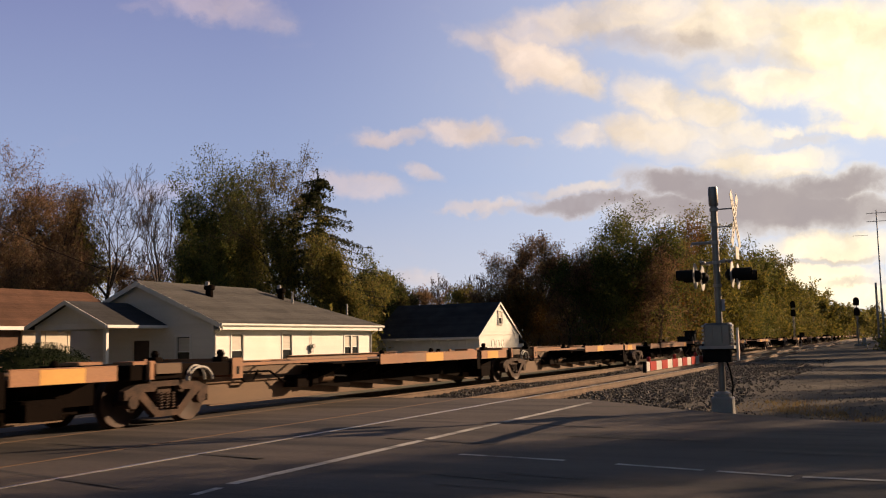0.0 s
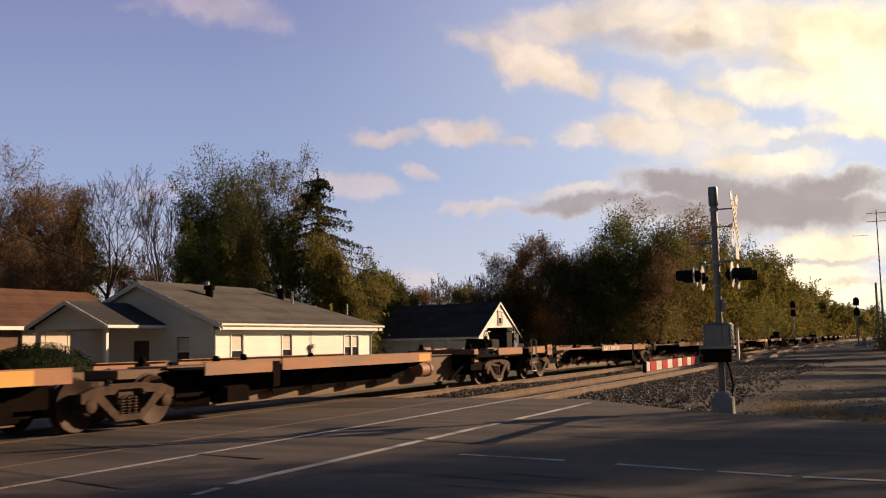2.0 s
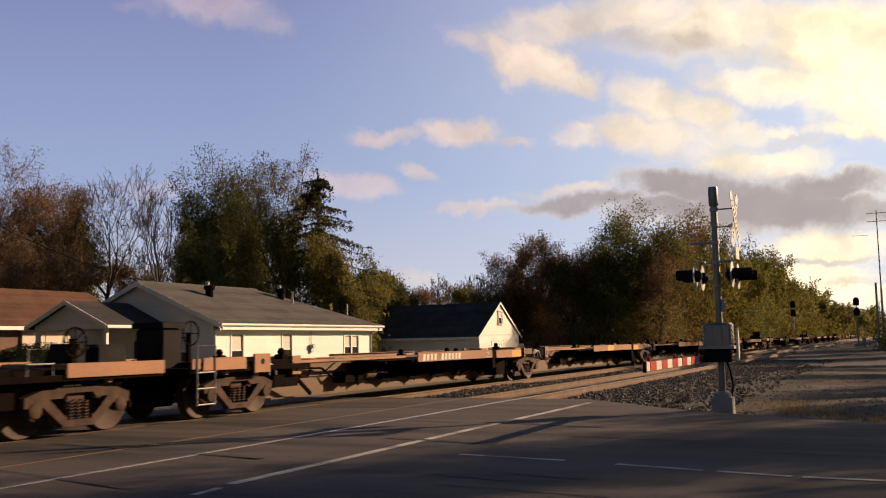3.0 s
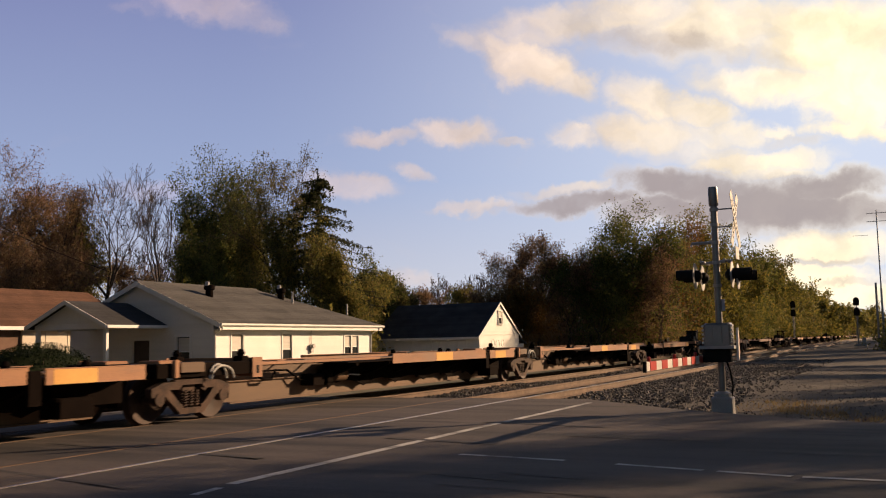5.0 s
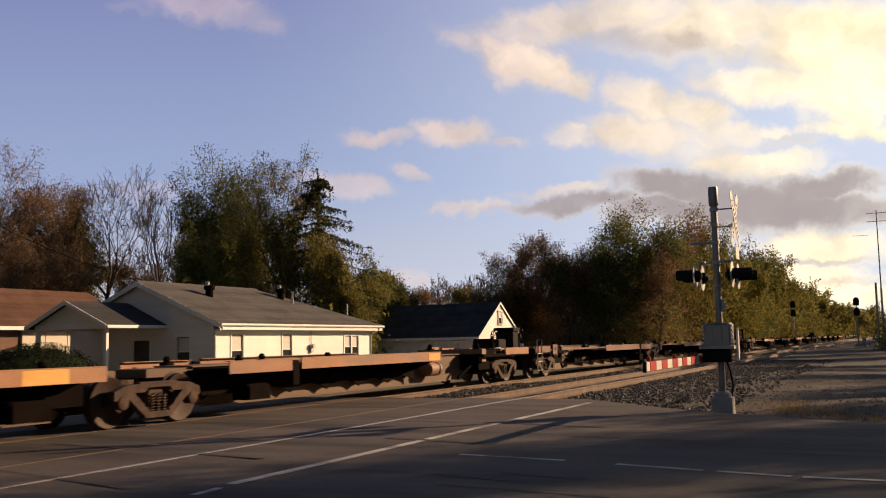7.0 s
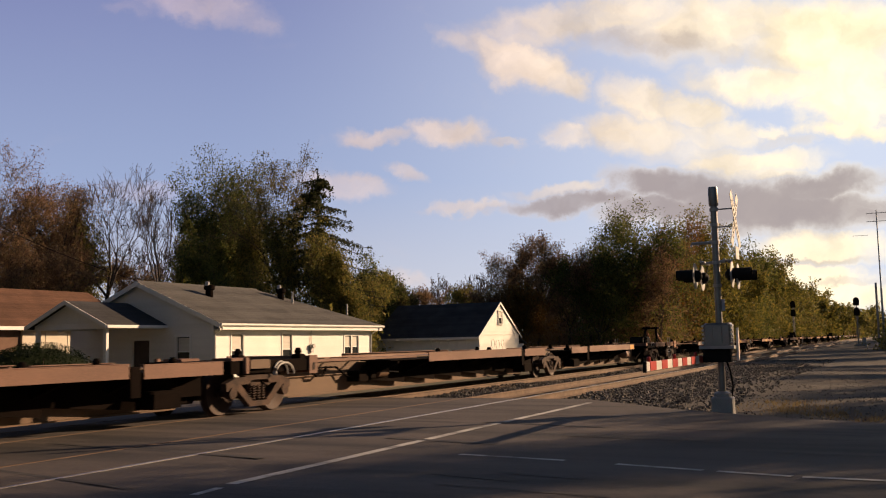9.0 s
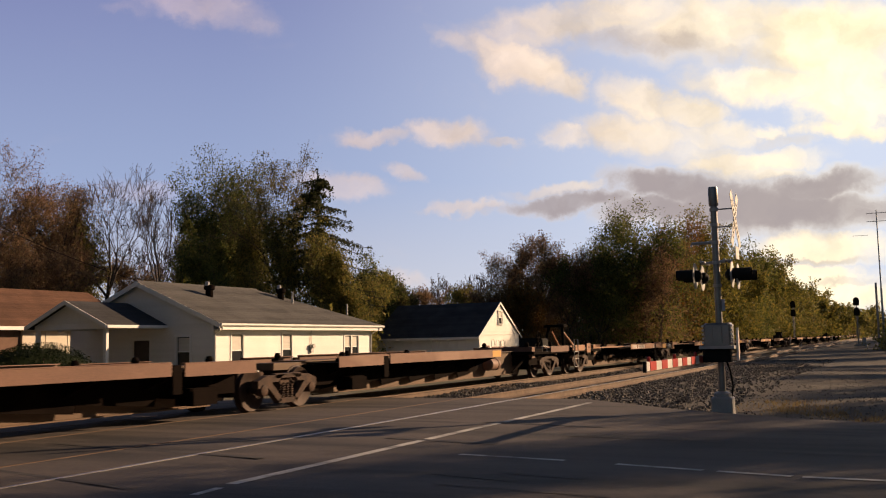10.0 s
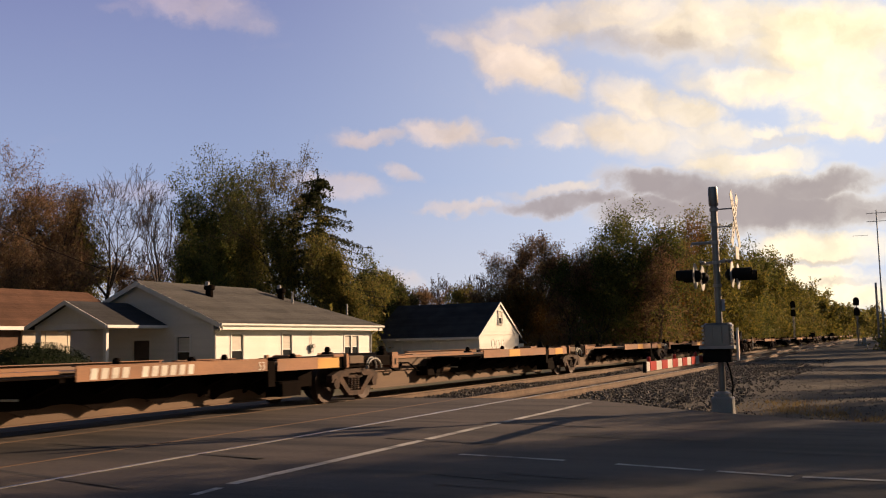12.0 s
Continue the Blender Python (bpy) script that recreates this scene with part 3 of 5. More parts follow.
    part("porch_gable", Shape().prism([(py0 + 0.25, pe + 0.2), (py1 - 0.25, pe + 0.2), (pm, pr - 0.1)], px0 + 0.28, px0 + 0.40, "x"), SIDING, porch)
    part("porch_ceiling", Shape().box(px0 + 0.48, x0 - 0.03, py0 + 0.48, py1 - 0.48, pe + 0.12, pe + 0.16), TRIM, porch)
    for sgn, ye in ((-1, py0), (1, py1)):
        roof_slope(h, "porch_roof", DARK_SHINGLE, px0, x0 - 0.04, ye, pe + 0.12, pm, pr, 9, 0, "x", 0.1, 5)
        vs = []
        for xx in (px0 - 0.04, px0 - 0.004):
            vs += [(xx, ye, pe + 0.14), (xx, pm, pr + 0.02), (xx, pm, pr - 0.16), (xx, ye, pe - 0.04)]
        part("porch_rake", Shape().add(vs, [(0, 1, 2, 3), (7, 6, 5, 4), (0, 4, 5, 1), (1, 5, 6, 2), (2, 6, 7, 3), (3, 7, 4, 0)]), TRIM, h)
        part("porch_gutter", Shape().box(px0, x0 - 0.04, ye - 0.06 if sgn < 0 else ye - 0.02, ye + 0.02 if sgn < 0 else ye + 0.06, pe + 0.0, pe + 0.12, 0.02), TRIM, h)
    return h


def garage():
    h = thing("garage", "white garage with steep dark roof and two doors", "garage")
    x0, x1, y0, y1, zb, ze, zr = 65.5, 73.8, 28.0, 36.8, -0.42, 1.95, 4.42
    xm = (x0 + x1) / 2
    doors = [(29.0, 32.0), (32.9, 35.9)]
    s, a = Shape(), y0
    for c0, c1 in doors:
        s.box(x0, x0 + 0.15, a, c0, zb, ze)
        s.box(x0, x0 + 0.15, c0, c1, 1.62, ze)
        a = c1
    s.box(x0, x0 + 0.15, a, y1, zb, ze)
    part("wall", s, SIDING, h)
    part("wall", Shape().box(x1 - 0.15, x1, y0, y1, zb, ze), SIDING, h)
    part("gable_wall", Shape().box(x0 + 0.15, x1 - 0.15, y0, y0 + 0.15, zb, ze).prism([(x0, ze), (x1, ze), (xm, zr - 0.05)], y0, y0 + 0.15, "y"), SIDING, h)
    part("gable_wall", Shape().box(x0 + 0.15, x1 - 0.15, y1 - 0.15, y1, zb, ze).prism([(x0, ze), (x1, ze), (xm, zr - 0.05)], y1 - 0.15, y1, "y"), SIDING, h)
    siding_boards(h, x0, x1, y0, zb + 0.1, ze, 0.2, -1)
    siding_boards(h, x0, x1, y0 - 0.02, ze + 0.06, zr - 0.1, 0.2, -1, [(xm - 0.42, xm + 0.42, 2.75, 3.95)], "x", lambda z: (x0 + (xm - x0) * (z - ze) / (zr - ze) + 0.05, x1 - (x1 - xm) * (z - ze) / (zr - ze) - 0.05))
    part("gable_band", Shape().box(x0, x1, y0 - 0.05, y0 - 0.002, ze - 0.03, ze + 0.06, 0.01), TRIM, h)
    window(h, xm, 2.8, 3.75, 0.75, y0 - 0.085, "x", -1, 1)
    for c0, c1 in doors:
        d = part("garage_door", Shape().box(x0 + 0.08, x0 + 0.12, c0, c1, zb, 1.62), TRIM, h, "white sectional garage door")
        for k in range(4):
            z = zb + k * 0.51
            for j in range(4):
                b0 = c0 + j * 0.75
                part("panel", Shape().box(x0 + 0.055, x0 + 0.082, b0 + 0.06, b0 + 0.69, z + 0.06, z + 0.46, 0.012), TRIM, d)
    for ye, yr in ((x0 - 0.35, xm), (x1 + 0.35, xm)):
        roof_slope(h, "roof_slope", DARK_SHINGLE, y0 - 0.12, y1 + 0.2, ye, ze - 0.16, yr, zr + 0.08, 18, 0, "y", 0.1, 9)
    part("fascia", Shape().box(x0 - 0.38, x0 - 0.355, y0 - 0.1, y1 + 0.15, ze - 0.34, ze - 0.16), TRIM, h)
    part("soffit", Shape().box(x0 - 0.35, x0 - 0.005, y0 - 0.1, y1 + 0.15, ze - 0.33, ze - 0.30), TRIM, h)
    for sgn in (-1, 1):
        xe = xm + sgn * ((x1 - x0) / 2 + 0.35)
        vs = []
        for yy in (y0 - 0.16, y0 - 0.125):
            vs += [(xe, yy, ze - 0.15), (xm, yy, zr + 0.1), (xm, yy, zr - 0.1), (xe, yy, ze - 0.3)]
        part("rake_board", Shape().add(vs, [(0, 1, 2, 3), (7, 6, 5, 4), (0, 4, 5, 1), (1, 5, 6, 2), (2, 6, 7, 3), (3, 7, 4, 0)]), TRIM, h)
    # lean-to at the far side
    lean = part("lean_to", Shape().box(x1, x1 + 2.2, y0 + 0.4, y0 + 4, zb, 1.2), SIDING, h, "low white lean-to")
    part("lean_to_roof", Shape().prism([(x1, 2.0), (x1 + 2.5, 1.25), (x1 + 2.5, 1.15), (x1, 1.9)], y0 + 0.2, y0 + 4.2, "y"), DARK_SHINGLE, lean)
    return h


def brown_roofed_house():
    h = thing("house", "low house with brown shingle roof and white gutter", "house")
    x0, x1, y0, y1, zb, ze, zr = 17.0, 46.0, 44.0, 51.5, -0.42, 2.66, 5.05
    ym = (y0 + y1) / 2
    s = Shape().box(x0, x1, y1 - 0.2, y1, zb, ze).box(x0, x0 + 0.2, y0 + 0.2, y1 - 0.2, zb, ze).box(x1 - 0.2, x1, y0 + 0.2, y1 - 0.2, zb, ze)
    part("wall", s, BRICK, h)
    f = Shape().box(x0, 34.2, y0, y0 + 0.2, zb, ze).box(34.2, 35.8, y0, y0 + 0.2, zb, 0.45).box(34.2, 35.8, y0, y0 + 0.2, 1.7, ze).box(35.8, 38.0, y0, y0 + 0.2, zb, ze)
    part("front_wall", f, BRICK, h, "dark brick front wall")
    part("bay_wall", Shape().box(38.0, x1, y0 - 0.15, y0 + 0.2, zb, ze), TAN, h, "sunlit tan panel wall")
    for x in (39.6, 41.2, 42.8):
        part("batten", Shape().box(x, x + 0.05, y0 - 0.175, y0 - 0.152, zb, ze - 0.1), TAN, h)
    window(h, 35.0, 0.45, 1.7, 1.5, y0, "x", -1, 2)
    for ye in (y0 - 0.6, y1 + 0.6):
        roof_slope(h, "roof_slope", BROWN_SHINGLE, x0 - 0.5, x1 + 0.5, ye, ze + 0.1, ym, zr + 0.1, 20, 0, "x", 0.12, 12)
    part("gutter", Shape().box(x0 - 0.5, x1 + 0.5, y0 - 0.72, y0 - 0.602, ze - 0.10, ze + 0.10, 0.02), TRIM, h, "white gutter")
    part("downspout", Shape().tube([(33.6, y0 - 0.66, ze - 0.1), (33.6, y0 - 0.07, ze - 0.4), (33.6, y0 - 0.07, zb + 0.1)], 0.05, 6), TRIM, h)
    for x in (x0, x1):
        part("gable", Shape().prism([(y0, ze), (y1, ze), (ym, zr)], x - 0.1, x + 0.1, "x"), TAN, h)
    return h


white_house()
garage()
brown_roofed_house()


# ---- trees ----
def cards(points, size, rng, up=0.3):
    """Leaves: small three-cornered sprays at points, turned at random."""
    n = len(points)
    a = rng.normal(size=(n, 3))
    a /= np.linalg.norm(a, axis=1)[:, None]
    b = rng.normal(size=(n, 3))
    b -= a * np.sum(a * b, axis=1)[:, None]
    b /= np.linalg.norm(b, axis=1)[:, None]
    s = size * rng.uniform(0.55, 1.25, (n, 1))
    p = np.asarray(points)
    return np.stack([p - a * s * 0.55 - b * s * 0.1, p + b * s * 0.45 + a * s * 0.05, p + a * s * 0.65 - b * s * 0.2], axis=1).reshape(-1, 3)


def leaf_mesh(name, v, mat):
    me = bpy.data.meshes.new(name)
    n = len(v) // 3
    me.vertices.add(len(v))
    me.vertices.foreach_set("co", v.astype(np.float32).ravel())
    me.loops.add(n * 3)
    me.loops.foreach_set("vertex_index", np.arange(n * 3, dtype=np.int32))
    me.polygons.add(n)
    me.polygons.foreach_set("loop_start", np.arange(0, n * 3, 3, dtype=np.int32))
    me.polygons.foreach_set("loop_total", np.full(n, 3, dtype=np.int32))
    me.update(calc_edges=True)
    me.materials.append(mat)
    return me


def skeleton(rng, height, radius, levels, trunk=0.26, spread_angle=(0.25, 0.6), limbs_first=4, shoots=1.3):
    """A forking tree: limbs as points with radii and level, and the places of its twigs."""
    limbs, twigs = [], []

    def turned(d, az, tilt):
        side = d.cross(Vector((0, 0, 1)) if abs(d.z) < 0.9 else Vector((1, 0, 0))).normalized()
        across = side.cross(d)
        return (d * math.cos(tilt) + (side * math.cos(az) + across * math.sin(az)) * math.sin(tilt)).normalized()

    def grow(p, d, length, r, level):
        n = 5 if level == 0 else 4 if level < 3 else 3
        pts, rs = [p], [r]
        for i in range(n):
            d = (d + Vector(rng.normal(size=3)) * (0.19 if level else 0.05) + Vector((0, 0, 0.05 if level else 0.02))).normalized()
            p = p + d * length / n
            pts.append(p)
            rs.append(r * (1 - 0.32 * (i + 1) / n))
        limbs.append((pts, rs, level))
        if level >= levels - 2:
            twigs.extend(pts[1:])
        if level >= levels:
            return
        k = limbs_first if level == 0 else 3 if rng.random() < 0.4 else 2
        az = rng.uniform(0, 6.28)
        for j in range(k):
            tilt = rng.uniform(*spread_angle) * (1.15 if level == 0 else 1.0) * (0.35 if j == 0 and level < 3 else 1.0)
            grow(p, turned(d, az + 6.283 * j / k + rng.uniform(-0.4, 0.4), tilt), (height * (1 - trunk) * rng.uniform(0.27, 0.36) if level == 0 else length * rng.uniform(0.66, 0.88)), rs[-1] * (0.78 if j == 0 else 0.62), level + 1)
        if level:
            for _ in range(int(rng.poisson(shoots))):
                i = int(rng.integers(1, n))
                grow(pts[i], turned(d, rng.uniform(0, 6.28), rng.uniform(0.6, 1.1)), length * rng.uniform(0.4, 0.65), rs[i] * 0.45, min(level + 2, levels))
    grow(Vector((0, 0, -0.3)), Vector((rng.normal() * 0.04, rng.normal() * 0.04, 1)), height * trunk, 0.017 * height + 0.05, 0)
    # bring the whole to its height and spread
    top = max(p.z for p in twigs)
    wide = sorted(math.hypot(p.x, p.y) for p in twigs)[int(len(twigs) * 0.95)]
    kz, kr = (height - 0.2) / top, radius * 0.95 / wide
    mx, my, mz = (sum(p[i] for p in twigs) / len(twigs) for i in range(3))

    def fit(p):
        return Vector(((p.x - mx * p.z / mz) * kr, (p.y - my * p.z / mz) * kr, p.z * kz))
    return [([fit(p) for p in pts], rs, level) for pts, rs, level in limbs], [fit(p) for p in twigs]


CROWN = {  # levels, leaf count, spread about a twig, leaf size, share in the inner crown, trunk share, branching angles
    "bare": (6, 500, 0.25, 0.10, 0.0, 0.42, (0.24, 0.58)),
    "sparse": (5, 16000, 0.30, 0.12, 0.0, 0.36, (0.28, 0.68)),
    "brown": (5, 20000, 0.36, 0.12, 0.0, 0.30, (0.26, 0.66)),
    "olive": (5, 29000, 0.46, 0.155, 0.25, 0.20, (0.30, 0.75)),
    "green": (5, 34000, 0.48, 0.155, 0.30, 0.20, (0.30, 0.75)),
    "yellow": (5, 28000, 0.46, 0.16, 0.2, 0.20, (0.25, 0.65)),
    "orange": (5, 26000, 0.42, 0.125, 0.2, 0.20, (0.25, 0.65)),
}


def broad_tree(x, y, height, kind, radius, seed, far=1.0):
    """A tapered, forking trunk with limbs and a crown of many small leaves round the twigs."""
    rng = np.random.default_rng(seed)
    bare = kind == "bare"
    levels, count, loose, size, inner, trunk, angles = CROWN[kind]
    if far > 1.5:
        levels = min(levels, 4)
    limbs, twigs = skeleton(rng, height, radius, levels, trunk, angles)
    words = {"green": "dense dark green leafy tree", "olive": "olive green leafy tree in early autumn", "sparse": "tall thinning tree with olive leaves", "yellow": "yellow-green autumn tree beside the tracks",
             "brown": "brown half-bare autumn tree", "orange": "small orange autumn tree", "bare": "leafless grey tree with fine branches"}
    t = thing("tree", words[kind], "tree", "", pose(x, y, -0.42, 0, 0, rng.uniform(0, 360)))
    s = Shape()
    thin = 0.014 if bare else 0.012
    for pts, rs, level in limbs:
        s.tube(pts, [max(r * 0.8, thin * far) for r in rs], 8 if level == 0 else 5 if level < 2 else 3)
    part("trunk", s, BARK, t, "grey bark trunk and limbs", True)
    tw = np.array([tuple(p) for p in twigs])
    count = int(count / (1.0 + 0.9 * (far - 1)))
    full = rng.uniform(0.0, 1.0, len(tw)) ** (1.6 if kind in ("sparse", "brown") else 0.8)
    clump = rng.choice(len(tw), count, p=full / full.sum())
    weight = rng.uniform(0.5, 1.0, len(tw))[clump]
    pts = tw[clump] + np.clip(rng.normal(size=(count, 3)), -1.8, 1.8) * (loose * (0.6 + radius / 10) * weight)[:, None] * np.array([1, 1, 0.7])
    k = int(count * inner)
    if k:
        # leaves on the short shoots inside the crown
        seat = tw[rng.integers(0, len(tw), k)]
        middle = np.array([0, 0, height * 0.5])
        pull = rng.uniform(0.35, 0.95, (k, 1))
        pts[:k] = middle + (seat - middle) * pull + np.clip(rng.normal(size=(k, 3)), -1.5, 1.5) * radius * 0.09
    k = int(count * (0.0 if kind in ("bare", "sparse") else 0.14 if far < 1.4 else 0.34))
    if k:
        # low boughs round the foot of the crown
        m = 40
        az, out = rng.uniform(0, 6.283, m), radius * rng.uniform(0.2, 0.85, m)
        seat = np.stack([np.cos(az) * out, np.sin(az) * out, height * rng.uniform(0.08, 0.5, m)], axis=1)
        pts[-k:] = seat[rng.integers(0, m, k)] + np.clip(rng.normal(size=(k, 3)), -1.6, 1.6) * radius * 0.15
    pts = pts[pts[:, 2] > 0.3]
    crown = new("crown", leaf_mesh("crown", cards(pts, size * far, rng), LEAVES[kind]))
    crown.parent = t
    return t


def spruce_tree(x, y, height, radius, seed):
    """A conifer: ragged whorls of long drooping branches, hung with curtains of needle sprays."""
    rng = np.random.default_rng(seed)
    t = thing("conifer", "ragged dark spruce with drooping branches", "tree", "", pose(x, y, -0.42))
    s, pts = Shape(), []
    s.tube([(0, 0, -0.2), (0.08, 0, height * 0.5), (0, 0.04, height)], [0.26, 0.15, 0.02], 8)
    z = 1.8
    while z < height - 0.2:
        k = (1 - z / height) ** 0.8
        for j in range(int(rng.integers(5, 8))):
            az, ln = rng.uniform(0, 6.28), radius * min(0.82, 0.04 + 1.35 * k) * rng.uniform(0.55, 1.12)
            line, zb = [], z + rng.normal() * 0.2
            for i in range(9):
                u = i / 8
                line.append(Vector((math.cos(az) * ln * u, math.sin(az) * ln * u, zb + ln * (0.20 * u - 0.72 * u * u + 0.34 * u ** 4))))
            s.tube(line, [0.05 * (1 - u / 9) + 0.010 for u in range(9)], 4)
            across = Vector((-math.sin(az), math.cos(az), 0))
            for i in range(1, 9):
                for _ in range(5):
                    q = line[i - 1].lerp(line[i], rng.random()) + across * rng.normal() * (0.10 + 0.02 * i)
                    drop = rng.uniform(0.15, 0.75) * (0.5 + 0.5 * k)
                    for m in range(5):
                        pts.append(tuple(q + Vector((rng.normal() * 0.05, rng.normal() * 0.05, 0.04 - drop * m / 4))))
        z += rng.uniform(0.62, 0.95)
    for _ in range(60):
        pts.append((rng.normal() * 0.05, rng.normal() * 0.05, height - rng.uniform(0, 1.4)))
    part("trunk", s, BARK, t, "", True)
    crown = new("crown", leaf_mesh("crown", cards(pts, 0.17, rng), LEAVES["spruce"]))
    crown.parent = t
    return t


TREES = [
    (52.2, 59.3, 14.7, "brown", 4.6),
    (52.7, 62.8, 14.2, "brown", 5.7),
    (56.3, 61.0, 12.6, "olive", 4.3),
    (54.2, 64.1, 11.5, "olive", 5.6),
    (47.9, 53.8, 9.4, "brown", 4.4),
    (48.7, 58.4, 17.0, "brown", 6.7),
    (44.6, 59.0, 14.6, "brown", 5.6),
    (53.9, 59.1, 15.4, "brown", 5.1),
    (59.4, 62.2, 15.0, "olive", 3.1),
    (45.9, 52.9, 10.3, "brown", 4.0),
    (59.6, 59.2, 17.7, "bare", 4.7),
    (65.7, 58.6, 16.3, "bare", 3.5),
    (67.0, 63.0, 12.1, "bare", 4.2),
    (71.3, 61.3, 13.0, "bare", 3.1),
    (65.1, 62.2, 10.4, "brown", 4.4),
    (64.3, 50.8, 18.6, "green", 4.5),
    (61.4, 51.3, 15.1, "green", 2.7),
    (63.6, 48.5, 16.6, "green", 2.9),
    (59.5, 42.3, 18.0, "sparse", 5.5),
    (58.8, 39.9, 13.0, "olive", 3.6),
    (59.2, 44.3, 11.9, "olive", 3.6),
    (58.5, 36.5, 9.8, "olive", 2.5),
    (55.9, 45.4, 10.4, "green", 3.1),
    (60.6, 38.9, 15.2, "spruce", 6.3),
    (73.2, 41.3, 10.0, "green", 3.8),
    (67.5, 39.2, 7.8, "olive", 3.1),
    (79.4, 42.5, 9.2, "green", 2.7),
    (77.8, 41.2, 8.8, "sparse", 2.1),
    (60.2, 35.7, 7.6, "olive", 2.1),
    (103.2, 50.8, 8.8, "brown", 3.1),
    (95.4, 43.8, 9.7, "bare", 2.9),
    (92.1, 39.0, 9.9, "bare", 2.7),
    (89.8, 39.3, 8.0, "olive", 3.6),
    (85.9, 33.1, 11.8, "brown", 5.0),
    (84.8, 30.1, 12.2, "brown", 5.0),
    (87.6, 28.2, 11.8, "brown", 5.0),
    (86.6, 24.5, 13.0, "green", 4.8),
    (89.5, 21.4, 15.6, "green", 6.2),
    (95.9, 20.1, 14.4, "orange", 5.0),
    (104.2, 19.6, 16.2, "yellow", 5.6),
    (120.5, 19.0, 16.4, "yellow", 5.5),
    (138.7, 18.9, 15.9, "green", 5.6),
    (164.0, 18.5, 16.7, "yellow", 6.5),
    (229.0, 21.0, 14.0, "yellow", 7.0),
    (269.2, 20.5, 15.5, "yellow", 8.0),
    (329.4, 20.2, 13.8, "brown", 9.0),
    (399.6, 18.5, 13.9, "olive", 10.0),
    (519.7, 17.0, 17.8, "olive", 12.0),
    (78.8, 29.1, 7.1, "orange", 3.0),
    (96.3, 24.9, 11.2, "brown", 5.2),
    (88.2, 26.1, 10.1, "brown", 4.8),
    (110.3, 19.3, 13.3, "yellow", 5.0),
    (126.7, 18.5, 13.3, "yellow", 5.0),
    (148.8, 18.7, 13.8, "olive", 5.0),
    (184.1, 18.7, 14.8, "yellow", 6.0),
    (214.2, 18.0, 12.6, "olive", 6.0),
    (249.4, 17.1, 12.8, "yellow", 7.0),
    (299.5, 16.9, 11.5, "yellow", 8.0),
    (379.7, 15.2, 12.4, "olive", 9.0),
    (479.8, 12.7, 14.1, "olive", 10.0),
    (599.9, 10.1, 14.7, "olive", 12.0),
    (87.8, 19.7, 11.3, "brown", 5.0),
    (97.9, 32.5, 10.2, "brown", 5.4),
    (99.8, 27.1, 10.6, "brown", 5.4),
    (100.4, 24.2, 9.9, "brown", 5.4),
    (106.2, 21.2, 10.0, "olive", 5.4),
    (83.3, 34.2, 7.5, "brown", 4.5),
    (112.0, 37.3, 9.7, "olive", 3.6),
    (105.7, 36.9, 8.6, "brown", 3.1),
]
for i, (x, y, hgt, kind, rad) in enumerate(TREES):
    if kind == "spruce":
        spruce_tree(x, y, hgt, rad, 100 + i)
    else:
        broad_tree(x, y, hgt, kind, rad, 100 + i, max(1.0, math.hypot(x, y) / 75))
# unseen trees placed on the near side of the road to shade the junction
for i, (x, y, hgt, kind, rad) in enumerate(((-6.0, -17.0, 14.0, "green", 6.0), (4.0, -18.0, 14.4, "green", 6.0), (14.0, -17.0, 14.2, "green", 6.0), (24.0, -18.0, 13.6, "green", 6.6), (31.5, -17.0, 13.6, "green", 6.8), (37.0, -17.6, 13.8, "green", 4.4), (50.0, -18.0, 12.5, "sparse", 5.0), (59.0, -18.5, 13.0, "sparse", 5.0), (70.0, -18.0, 13.4, "olive", 5.0))):
    broad_tree(x, y, hgt, kind, rad, 300 + i, 1.45)
# unseen trees added west of the houses to keep sky light off the gable
for i, (x, y) in enumerate(((11.5, 27.0), (12.5, 36.5), (15.0, 47.0), (4.0, 31.0), (4.0, 43.0), (-6.0, 28.0), (6.0, 56.0))):
    broad_tree(x, y, 15.5 + i % 3, "olive", 6.3, 360 + i, 1.6)
# unseen row placed further along to shade the far tracks and gravel
for i in range(15):
    broad_tree(86.0 + 13.0 * i, -17.5 + 1.5 * (i % 3), 18.5 + (i * 7 % 4) * 0.6, "green", 7.2, 330 + i, 2.0)


def undergrowth(name, label, boxes, kind, size, seed):
    """Shrubs too many to count, as one mass of leaves over stems."""
    rng = np.random.default_rng(seed)
    pts = []
    for x0, x1, y0, y1, h, n in boxes:
        for _ in range(n):
            cx, cy, hh = rng.uniform(x0, x1), rng.uniform(y0, y1), h * rng.uniform(0.45, 1.1)
            m = 260
            q = rng.normal(size=(m, 3)) * np.array([0.9, 0.9, 0.34 * hh]) + np.array([cx, cy, hh * 0.42 - 0.4])
            pts.append(q[q[:, 2] > -0.42])
    v = cards(np.concatenate(pts), size, rng)
    return tagged(new(name, leaf_mesh(name, v, LEAVES[kind])), label, "shrubs", kind="stuff")


undergrowth("undergrowth", "brown autumn undergrowth beneath the trees", [(88, 112, 20, 30, 6.0, 90), (100, 170, 20, 27, 6.5, 110), (86, 120, 30, 48, 5.0, 60), (54, 64, 42, 50, 4.0, 50)], "brown", 0.28, 21)
undergrowth("undergrowth", "olive shrubs along the railway", [(88, 130, 18.5, 28, 5.0, 60), (130, 260, 18, 28, 8.0, 170), (240, 480, 17, 30, 9.0, 150), (55, 63, 36, 46, 4.0, 50)], "olive", 0.36, 22)
undergrowth("undergrowth", "dark shrubs behind the houses", [(28, 56, 53, 64, 5.0, 110), (-5, 26, 54, 66, 6.0, 50)], "brown", 0.26, 23)
